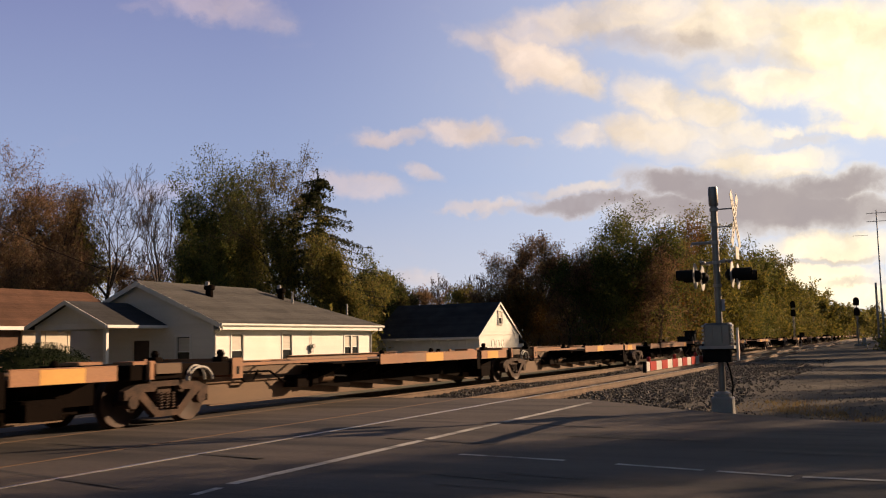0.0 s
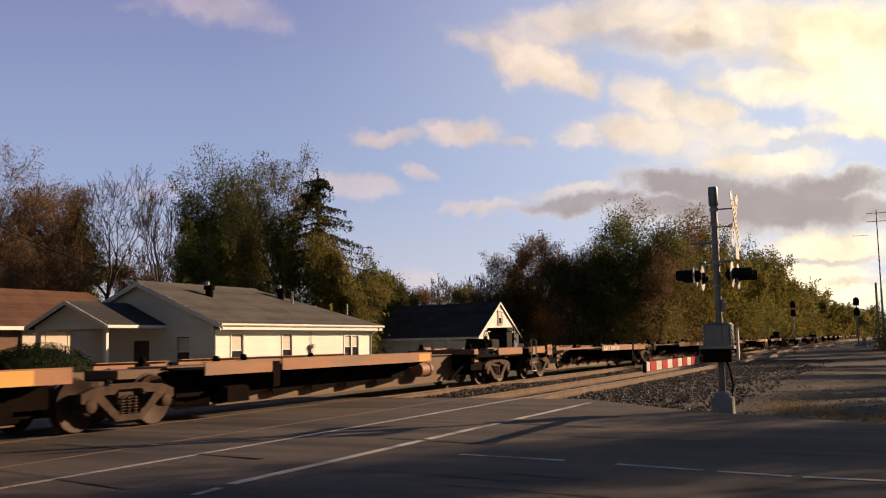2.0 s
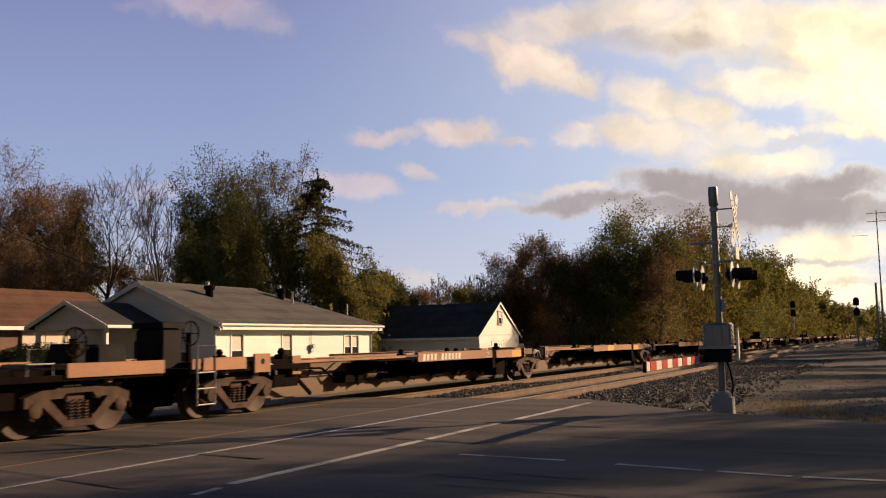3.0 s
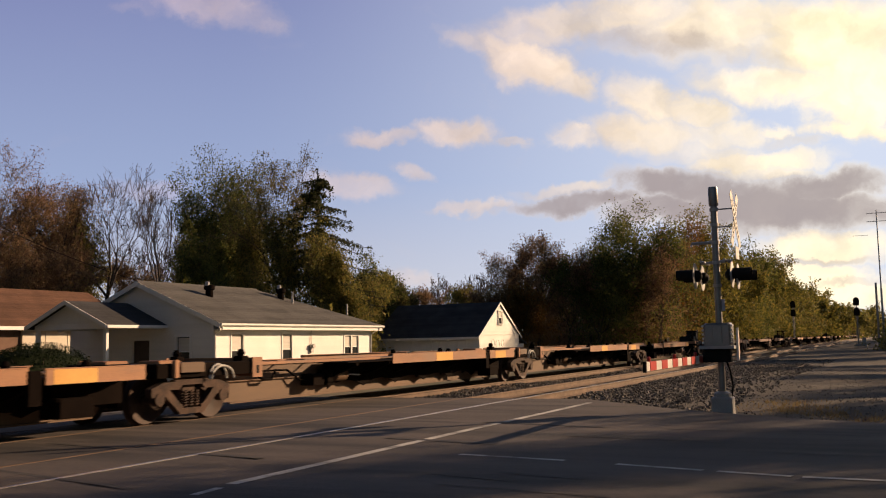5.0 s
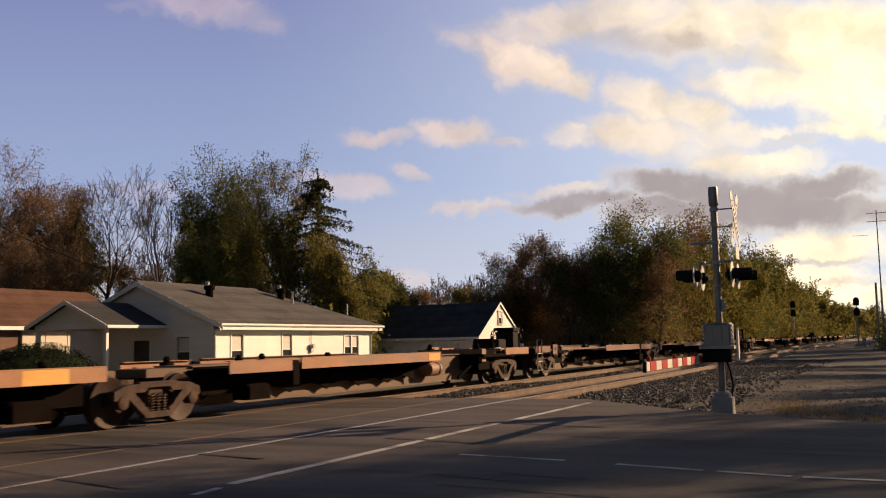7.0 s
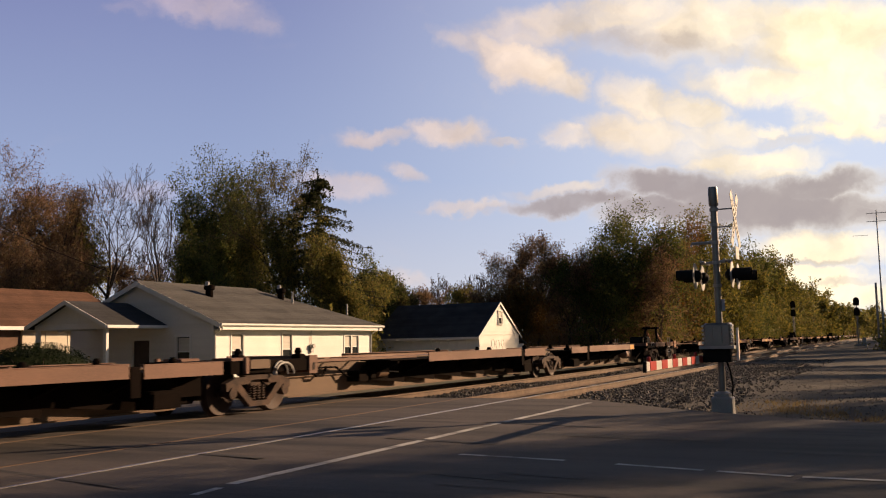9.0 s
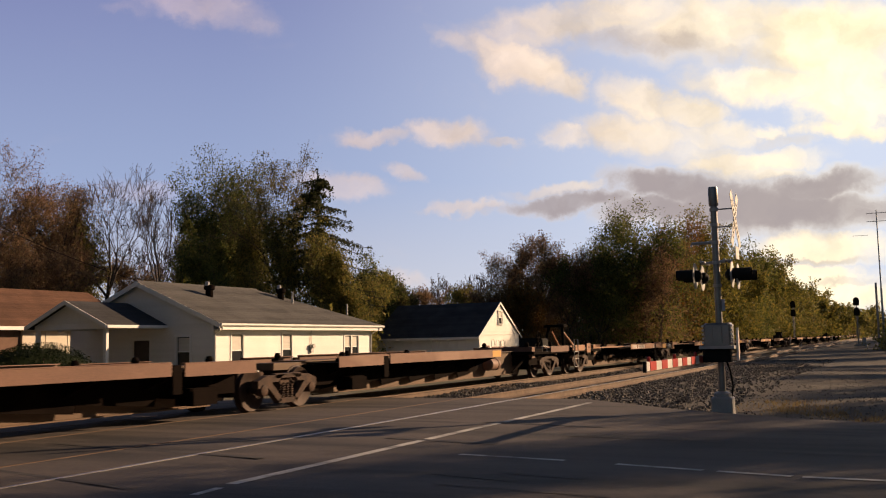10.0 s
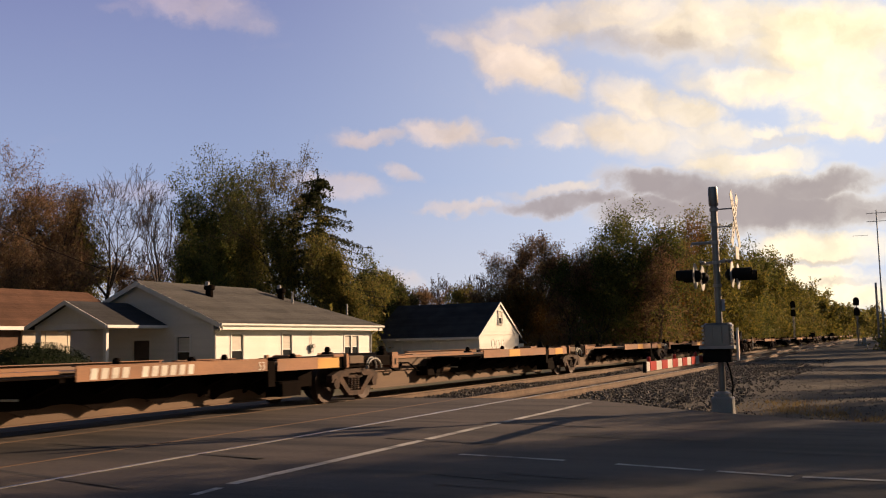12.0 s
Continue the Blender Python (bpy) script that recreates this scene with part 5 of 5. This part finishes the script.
    part("brake_rod", Shape().tube([(6.2, -0.65, 0.66), (6.9, -0.72, 0.62)], 0.018, 5), HOSE, gear)
    truck(u, 0.0)
    return u


def end_deck(u, x, facing, hitch, fascia):
    """The outer end of a car at x: deck, coupler, ladder, brake wheel and trailer hitch. facing -1: towards the train's head."""
    f = facing
    d = part("end_deck", Shape().box(min(x - f * 2.3, x + f * 1.75), max(x - f * 2.3, x + f * 1.75), -1.30, 1.30, 0.90, 1.0, 0.01), GRIME_SHADE, u, "grimy end platform above the outer truck")
    part("diagonal_brace", Shape().tube([(x - f * 3.1, -0.75, 0.28), (x - f * 1.9, -0.95, 0.90)], 0.05, 6).tube([(x - f * 3.1, 0.75, 0.28), (x - f * 1.9, 0.95, 0.90)], 0.05, 6), GRIME_SHADE, d)
    # near-black box added under the deck for the shade on the sill end
    part("end_bulkhead", Shape().box(min(x - f * 2.2, x - f * 1.2), max(x - f * 2.2, x - f * 1.2), -1.05, 1.05, 0.50, 0.90, 0.05), GRIME_SHADE, d)
    part("deck_edge", Shape().box(min(x + f * 0.1, x + f * 1.42), max(x + f * 0.1, x + f * 1.42), -1.345, -1.302, 0.95, 1.19, 0.006), fascia, d)
    part("deck_edge", Shape().box(min(x + f * 1.5, x + f * 1.74), max(x + f * 1.5, x + f * 1.74), -1.345, -1.302, 0.98, 1.18, 0.006), fascia, d)
    part("deck_edge", Shape().box(min(x - f * 0.5, x + f * 1.72), max(x - f * 0.5, x + f * 1.72), 1.302, 1.345, 0.95, 1.18, 0.006), fascia, d)
    part("side_shroud", Shape().box(min(x - f * 1.45, x + f * 1.2), max(x - f * 1.45, x + f * 1.2), -0.9, 0.9, 0.82, 0.9), GRIME_SHADE, d)
    part("coupler", Shape().box(min(x + f * 1.2, x + f * 2.1), max(x + f * 1.2, x + f * 2.1), -0.14, 0.14, 0.68, 0.92, 0.04), GRIME_SHADE, d)
    lad = Shape().tube([(x + f * 1.1, -1.36, 0.30), (x + f * 1.1, -1.36, 1.42), (x + f * 1.62, -1.36, 1.42), (x + f * 1.62, -1.36, 0.30)], 0.016, 6)
    for k in range(3):
        lad.tube([(x + f * 1.1, -1.36, 0.32 + 0.3 * k), (x + f * 1.62, -1.36, 0.32 + 0.3 * k)], 0.014, 6)
    part("ladder", lad, METAL, d, "grey grab-iron ladder")
    if hitch == "folded":
        part("hitch", Shape().box(min(x + f * 0.95, x + f * 1.7), max(x + f * 0.95, x + f * 1.7), -0.5, 0.5, 1.0, 1.48, 0.05).prism([(x + f * 0.5, 1.0), (x + f * 0.95, 1.0), (x + f * 0.95, 1.42), (x + f * 0.7, 1.5)], -0.35, 0.35, "y"), BLACK, d, "black folded trailer hitch")
        ring = [(x + f * 0.4 + 0.25 * math.cos(a), 0.55, 1.52 + 0.25 * math.sin(a)) for a in [2 * math.pi * k / 18 for k in range(18)]]
        bw = Shape().tube(ring, 0.02, 6, True)
        for k in range(4):
            a = math.pi * k / 4
            bw.tube([(x + f * 0.4 + 0.25 * math.cos(a), 0.55, 1.52 + 0.25 * math.sin(a)), (x + f * 0.4 - 0.25 * math.cos(a), 0.55, 1.52 - 0.25 * math.sin(a))], 0.012, 5)
        part("hand_brake_wheel", bw.box(x + f * 0.4 - 0.05, x + f * 0.4 + 0.05, 0.45, 0.54, 1.0, 1.58), GRIME_SHADE, d, "spoked hand brake wheel")
        part("grab_rail", Shape().tube([(x - f * 1.2, 1.25, 1.0), (x - f * 1.2, 1.25, 1.18), (x - f * 0.7, 1.25, 1.18), (x - f * 0.7, 1.25, 1.0)], 0.015, 6), METAL, d)
    elif hitch == "plain":
        part("upright_box", Shape().box(min(x + f * 0.85, x + f * 1.45), max(x + f * 0.85, x + f * 1.45), -0.35, 0.35, 1.0, 1.78, 0.05).box(min(x + f * 0.8, x + f * 1.5), max(x + f * 0.8, x + f * 1.5), -0.4, 0.4, 1.78, 1.90, 0.03), BLACK, d, "upright black hitch stand")
        ring = [(x + f * 0.55 + 0.24 * math.cos(a), -0.3, 1.68 + 0.24 * math.sin(a)) for a in [2 * math.pi * k / 18 for k in range(18)]]
        part("hand_brake_wheel", Shape().tube(ring, 0.018, 6, True).box(x + f * 0.55 - 0.04, x + f * 0.55 + 0.04, -0.28, -0.2, 1.0, 1.7).tube([(x + f * 0.55 - 0.24, -0.3, 1.68), (x + f * 0.55 + 0.24, -0.3, 1.68)], 0.012, 5).tube([(x + f * 0.55, -0.3, 1.44), (x + f * 0.55, -0.3, 1.92)], 0.012, 5), GRIME_SHADE, d, "spoked hand brake wheel")
    elif hitch == "raised":
        part("hitch_post", Shape().tube([(x + f * 0.15, -0.42, 1.0), (x - f * 0.15, -0.30, 1.97)], 0.07, 8).tube([(x + f * 0.15, 0.42, 1.0), (x - f * 0.15, 0.30, 1.97)], 0.07, 8).box(x - f * 0.15 - 0.28, x - f * 0.15 + 0.28, -0.45, 0.45, 1.95, 2.07, 0.04), GRIME_SHADE, d, "raised trailer hitch frame")
        part("hitch_brace", Shape().tube([(x - f * 0.25, -0.25, 1.78), (x - f * 1.7, -0.35, 1.02)], 0.06, 8).tube([(x - f * 0.25, 0.25, 1.78), (x - f * 1.7, 0.35, 1.02)], 0.06, 8), fascia, d, "diagonal orange hitch brace")
    pn = part("side_panel", Shape().box(min(x - f * 0.7, x - f * 0.15), max(x - f * 0.7, x - f * 0.15), -1.36, -1.305, 0.86, 1.24, 0.01), fascia, d, "pale side panel with a hole")
    part("panel_hole", Shape().lathe([(0.06, -1.366), (0.06, -1.361)], 12, "y", (x - f * 0.42, 0, 1.08)), BLACK, pn)


def lettering(u, x, bars, digits):
    """White stencil: bars where the marks stand, and the container length."""
    z0 = 0.905
    y = -HALF - 0.004
    for k in range(bars):
        if k == 4:
            continue
        part("stencil_bar", Shape().prism([(x + 0.235 * k, z0), (x + 0.235 * k + 0.15, z0), (x + 0.235 * k + 0.18, z0 + 0.18), (x + 0.235 * k + 0.03, z0 + 0.18)], y - 0.002, y, "y"), STENCIL, u, "white stencilled mark")
    if digits:
        cu = bpy.data.curves.new("stencil_number", "FONT")
        cu.body, cu.size, cu.extrude = "53", 0.24, 0.002
        tmp = bpy.data.objects.new("stencil_number", cu)
        me = bpy.data.meshes.new_from_object(tmp)
        bpy.data.objects.remove(tmp)
        me.materials.append(STENCIL)
        ob = tagged(new("stencil_number", me), "white stencilled number 53")
        ob.parent = u
        ob.matrix_basis = pose(x + 4.5, y, z0, 90, 0, 0)


CARS = [  # first truck along the train, truck spacings, style, hitch at the head end, hitch at the tail end
    (-21.4, [17.5, 17.6, 17.65, 17.65, 17.0], "a", "raised", "folded"),
    (70.2, [16.8, 18.0, 17.7, 17.7, 16.9], "a", "plain", "folded"),
    (161.5, [17.7, 18.8, 17.5], "b", "plain", "folded"),
    (219.5, [16.6, 17.4, 16.9, 17.0, 17.0], "a", "raised", "folded"),
    (308.6, [17.0, 17.5, 17.5, 17.5, 17.0], "a", "plain", "folded"),
    (399.3, [17.6, 18.0, 17.6], "b", "plain", "folded"),
    (456.7, [17.0, 17.5, 17.5, 17.5, 17.0], "a", "plain", "folded"),
]
UNITS = []


def build_train():
    for ci, (start, gaps, style, head, tail) in enumerate(CARS):
        at = start
        fascia = ORANGE if style == "a" else BROWN
        steel = SPINE
        for k, L in enumerate(gaps):
            last = k == len(gaps) - 1
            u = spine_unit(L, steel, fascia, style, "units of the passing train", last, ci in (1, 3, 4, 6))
            if k == 0:
                end_deck(u, 0.0, -1, head, fascia)
            if last:
                # the last unit stands the other way round, so that its own truck is at the outer end
                end_deck(u, 0.0, -1, tail, fascia)
                tank = part("air_tank", Shape().lathe([(0.12, 0), (0.20, 0.05), (0.20, 0.75), (0.12, 0.8)], 16, "x", (4.5, 0.72, 0.62)), fascia, u, "orange air reservoir tank", True)
                part("tank_strap", Shape().lathe([(0.207, 0.2), (0.207, 0.26)], 16, "x", (4.5, 0.72, 0.62)), GRIME_SHADE, tank)
                part("paint_patch", Shape().box(5.8, 6.5, HALF + 0.001, HALF + 0.004, 0.90, 1.10), GOLD, u, "yellow marker panel on the fascia end")
                truck(u, L)
            if ci in (1, 3) and k == 0 or ci == 1 and k == 4:
                lettering(u, 7.68, 11, True)
            if style == "a" and not last:
                if k:
                    part("paint_patch", Shape().box(9.2 + 0.4 * (k % 3), 10.1 + 0.5 * (k % 3), -HALF - 0.004, -HALF - 0.001, 0.885, 1.115), GOLD, u, "fresh yellow paint patch")
                part("paint_patch", Shape().box(14.4, 15.3, -HALF - 0.004, -HALF - 0.001, 0.865, 1.095), GOLD, u, "fresh yellow paint patch")
            UNITS.append((u, at + L if last else at, 180 if last else 0))
            at += L


build_train()


# ---- sky: drifting cloud sheet ----
DIST = 3000.0
PX = DIST / 1681.0


def cloud_sheet():
    """A far sheet of cloud: soft ellipses broken up by noise, thin at the edges."""
    s = Shape()
    nx, ny = 12, 8
    s.v = [((-1200 + 2500 * i / nx) * PX, (-260 + 1100 * j / ny) * PX, 0) for j in range(ny + 1) for i in range(nx + 1)]
    s.f = [(j * (nx + 1) + i, j * (nx + 1) + i + 1, (j + 1) * (nx + 1) + i + 1, (j + 1) * (nx + 1) + i) for j in range(ny) for i in range(nx)]
    m = bpy.data.materials.new("sunlit_cloud")
    m.use_nodes = True
    n, l = m.node_tree.nodes, m.node_tree.links
    n.clear()
    out = n.new("ShaderNodeOutputMaterial")
    co = n.new("ShaderNodeTexCoord")
    sc = n.new("ShaderNodeVectorMath")
    sc.operation = "SCALE"
    sc.inputs["Scale"].default_value = 0.01 / PX
    l.new(co.outputs["Object"], sc.inputs[0])
    warp = n.new("ShaderNodeTexNoise")
    warp.inputs["Scale"].default_value, warp.inputs["Detail"].default_value, warp.inputs["Roughness"].default_value = 1.1, 7, 0.6
    l.new(sc.outputs[0], warp.inputs["Vector"])
    wv = n.new("ShaderNodeVectorMath")
    wv.operation = "SUBTRACT"
    l.new(warp.outputs["Color"], wv.inputs[0])
    wv.inputs[1].default_value = (0.5, 0.5, 0.5)
    ws = n.new("ShaderNodeVectorMath")
    ws.operation = "MULTIPLY_ADD"
    l.new(wv.outputs[0], ws.inputs[0])
    ws.inputs[1].default_value = (1.5, 0.8, 0)
    l.new(sc.outputs[0], ws.inputs[2])

    def cover(blobs):
        total = None
        for cx, cy, rx, ry, turn, weight in blobs:
            mp = n.new("ShaderNodeMapping")
            mp.vector_type = "TEXTURE"
            mp.inputs["Location"].default_value = ((cx - 784) / 100, (441 - cy) / 100, 0)
            mp.inputs["Rotation"].default_value = (0, 0, radians(turn))
            mp.inputs["Scale"].default_value = (rx / 100, ry / 100, 1)
            l.new(ws.outputs[0], mp.inputs["Vector"])
            ln = n.new("ShaderNodeVectorMath")
            ln.operation = "LENGTH"
            l.new(mp.outputs[0], ln.inputs[0])
            mr = n.new("ShaderNodeMapRange")
            mr.interpolation_type = "SMOOTHSTEP"
            mr.inputs["From Min"].default_value, mr.inputs["From Max"].default_value = 1.35, 0.35
            mr.inputs["To Min"].default_value, mr.inputs["To Max"].default_value = 0, weight
            l.new(ln.outputs["Value"], mr.inputs["Value"])
            if total is None:
                total = mr.outputs[0]
            else:
                ad = n.new("ShaderNodeMath")
                ad.operation = "MAXIMUM"
                l.new(total, ad.inputs[0])
                l.new(mr.outputs[0], ad.inputs[1])
                total = ad.outputs[0]
        return total
    frays = n.new("ShaderNodeTexNoise")
    frays.inputs["Scale"].default_value, frays.inputs["Detail"].default_value, frays.inputs["Roughness"].default_value = 0.85, 9, 0.58
    st = n.new("ShaderNodeMapping")
    st.inputs["Scale"].default_value, st.inputs["Location"].default_value = (0.75, 1.35, 1), (3.1, 1.7, 0)
    l.new(ws.outputs[0], st.inputs["Vector"])
    l.new(st.outputs[0], frays.inputs["Vector"])

    def frayed(value, low, high, peak):
        ad = n.new("ShaderNodeMath")
        ad.operation = "MULTIPLY_ADD"
        l.new(frays.outputs["Fac"], ad.inputs[0])
        ad.inputs[1].default_value = 0.9
        l.new(value, ad.inputs[2])
        q = n.new("ShaderNodeMapRange")
        q.interpolation_type = "SMOOTHSTEP"
        q.inputs["From Min"].default_value, q.inputs["From Max"].default_value, q.inputs["To Max"].default_value = low, high, peak
        l.new(ad.outputs[0], q.inputs["Value"])
        return q.outputs[0]
    bright = frayed(cover(WHITE_CLOUDS), 0.50, 1.55, 0.96)
    grey = frayed(cover(GREY_CLOUDS), 0.50, 1.50, 0.90)
    pos = n.new("ShaderNodeSeparateXYZ")
    l.new(sc.outputs[0], pos.inputs[0])
    hue = n.new("ShaderNodeValToRGB")
    e = hue.color_ramp.elements
    e[0].position, e[0].color = 0.0, (0.68, 0.58, 0.66, 1)
    e[1].position, e[1].color = 1.0, (1.35, 1.24, 0.86, 1)
    mid = e.new(0.55)
    mid.color = (0.88, 0.77, 0.66, 1)
    mr = n.new("ShaderNodeMapRange")
    mr.inputs["From Min"].default_value, mr.inputs["From Max"].default_value = -5.0, 7.0
    l.new(pos.outputs["X"], mr.inputs["Value"])
    l.new(mr.outputs[0], hue.inputs[0])
    tone = n.new("ShaderNodeTexNoise")
    tone.inputs["Scale"].default_value, tone.inputs["Detail"].default_value = 0.9, 6
    l.new(ws.outputs[0], tone.inputs["Vector"])
    tr = n.new("ShaderNodeMapRange")
    tr.inputs["From Min"].default_value, tr.inputs["From Max"].default_value = 0.3, 0.7
    tr.inputs["To Min"].default_value, tr.inputs["To Max"].default_value = 0.72, 1.12
    l.new(tone.outputs["Fac"], tr.inputs["Value"])
    hs = n.new("ShaderNodeVectorMath")
    hs.operation = "SCALE"
    l.new(hue.outputs[0], hs.inputs[0])
    l.new(tr.outputs[0], hs.inputs["Scale"])
    gm = n.new("ShaderNodeMix")
    gm.data_type = "RGBA"
    l.new(grey, gm.inputs["Factor"])
    l.new(hs.outputs[0], gm.inputs["A"])
    gm.inputs["B"].default_value = (0.30, 0.275, 0.305, 1)
    em = n.new("ShaderNodeEmission")
    em.inputs["Strength"].default_value = CLOUD_STRENGTH
    l.new(gm.outputs["Result"], em.inputs["Color"])
    mx = n.new("ShaderNodeMath")
    mx.operation = "MAXIMUM"
    l.new(bright, mx.inputs[0])
    l.new(grey, mx.inputs[1])
    high = n.new("ShaderNodeMapRange")
    high.inputs["From Min"].default_value, high.inputs["From Max"].default_value = -1.6, 4.6
    l.new(pos.outputs["Y"], high.inputs["Value"])
    blue = n.new("ShaderNodeValToRGB")
    e = blue.color_ramp.elements
    e[0].position, e[0].color = 0.0, (0.60, 0.66, 0.74, 1)
    e[1].position, e[1].color = 1.0, (0.205, 0.27, 0.53, 1)
    mid = e.new(0.45)
    mid.color = (0.30, 0.425, 0.69, 1)
    l.new(high.outputs[0], blue.inputs[0])
    glow = n.new("ShaderNodeMapRange")
    glow.interpolation_type = "SMOOTHSTEP"
    glow.inputs["From Min"].default_value, glow.inputs["From Max"].default_value = -4.0, 8.5
    glow.inputs["To Max"].default_value = 0.9
    l.new(pos.outputs["X"], glow.inputs["Value"])
    warm = n.new("ShaderNodeMix")
    warm.data_type = "RGBA"
    l.new(glow.outputs[0], warm.inputs["Factor"])
    l.new(blue.outputs[0], warm.inputs["A"])
    warm.inputs["B"].default_value = (0.64, 0.79, 1.0, 1)
    back = n.new("ShaderNodeEmission")
    back.inputs["Strength"].default_value = CLOUD_STRENGTH
    l.new(warm.outputs["Result"], back.inputs["Color"])
    ms = n.new("ShaderNodeMixShader")
    l.new(mx.outputs[0], ms.inputs[0])
    l.new(back.outputs[0], ms.inputs[1])
    l.new(em.outputs[0], ms.inputs[2])
    l.new(ms.outputs[0], out.inputs["Surface"])
    return setting("sky_backdrop", s, m, "broken sunlit clouds drifting across blue sky", "sky", "structure")


CLOUD_STRENGTH = 0.73
WHITE_CLOUDS = [
    (380, 12, 150, 34, -8, 0.52), (470, 38, 60, 20, -10, 0.4), (250, 15, 60, 14, 0, 0.32),
    (880, 85, 110, 30, -12, 0.7), (940, 105, 130, 46, -22, 0.95), (1020, 140, 70, 34, -15, 0.85), (960, 50, 110, 36, 12, 0.7), (1080, 30, 220, 42, 6, 0.8), (1300, 50, 260, 70, 0, 0.85), (1480, 70, 200, 90, 0, 1.0), (1530, 150, 110, 100, 0, 1.0), (1380, 150, 170, 40, 0, 0.8),
    (1165, 180, 100, 42, -16, 0.85), (1255, 200, 90, 30, -6, 0.8), (1160, 235, 130, 44, 0, 0.82), (1300, 235, 120, 34, 0, 0.72),
    (690, 243, 85, 19, 0, 0.72), (815, 236, 95, 28, 4, 0.9), (925, 246, 40, 12, 0, 0.55), (1035, 245, 60, 28, -10, 0.72), (1260, 265, 130, 30, 0, 0.65), (1400, 232, 60, 18, 0, 0.7), (1530, 228, 100, 22, 0, 0.85), (1350, 285, 180, 26, 4, 0.78),
    (745, 303, 52, 18, -14, 0.7), (640, 333, 110, 24, -6, 0.62), (290, 335, 90, 26, 0, 0.40), (850, 368, 100, 12, 3, 0.6), (1020, 340, 110, 15, 5, 0.7), (1330, 310, 180, 18, 4, 0.7),
    (1480, 440, 160, 46, 0, 0.95), (1440, 505, 200, 50, 0, 0.9), (1540, 525, 120, 36, 0, 0.9), (740, 490, 70, 20, -8, 0.5), (620, 330, 60, 14, 0, 0.45),
]
GREY_CLOUDS = [(1215, 328, 120, 40, -8, 1.05), (1040, 360, 150, 20, 5, 0.95), (1370, 368, 200, 62, -3, 1.05), (1490, 325, 160, 36, 7, 0.95), (1540, 372, 120, 44, 8, 0.9), (1190, 372, 130, 32, 0, 0.95), (1290, 340, 120, 40, 0, 0.95), (1190, 75, 150, 30, -4, 0.5), (1330, 100, 110, 26, -8, 0.42), (1420, 250, 80, 16, 0, 0.55), (1470, 468, 160, 9, 4, 0.55), (1540, 500, 110, 9, 4, 0.5)]
CLOUDS = cloud_sheet()


# ---- what moves ----
def travelled(t):
    """Metres that the train has gone at t seconds; it slows a little after the middle."""
    if t <= 7.2:
        return 18.13 * t
    if t <= 9.5:
        return 130.54 + 17.87 * (t - 7.2)
    return 171.64 + 17.62 * (t - 9.5)


def motions():
    times = [0.0, 2.0, 4.0, 6.0, 7.2, 8.4, 9.5, 10.5, 12.0]
    for u, along, turn in UNITS:
        walk(u, [(t, pose(along - travelled(t), FAR, 0, 0, 0, turn)) for t in times])
        if -25 < along < 262:
            for w in [o for o in u.children_recursive if o.name.startswith("wheelset")]:
                x0, sgn = w.matrix_basis.translation.x, 1 if turn == 0 else -1
                walk(w, [(k / 30, pose(x0, 0, 0.46, 0, -sgn * math.degrees(travelled(k / 30) / 0.46), 0)) for k in range(361)])
    fwd = (Vector(AIM) - Vector(EYE)).normalized()
    side = fwd.cross(Vector((0, 0, 1))).normalized()
    face = look(EYE, AIM, -1.17)
    face.translation = Vector(EYE) + fwd * DIST
    rows = []
    for t in (0.0, 6.0, 12.0):
        m = face.copy()
        m.translation = face.translation - side * (37.0 * PX * t / 12.0)
        rows.append((t, m))
    walk(CLOUDS, rows)


motions()
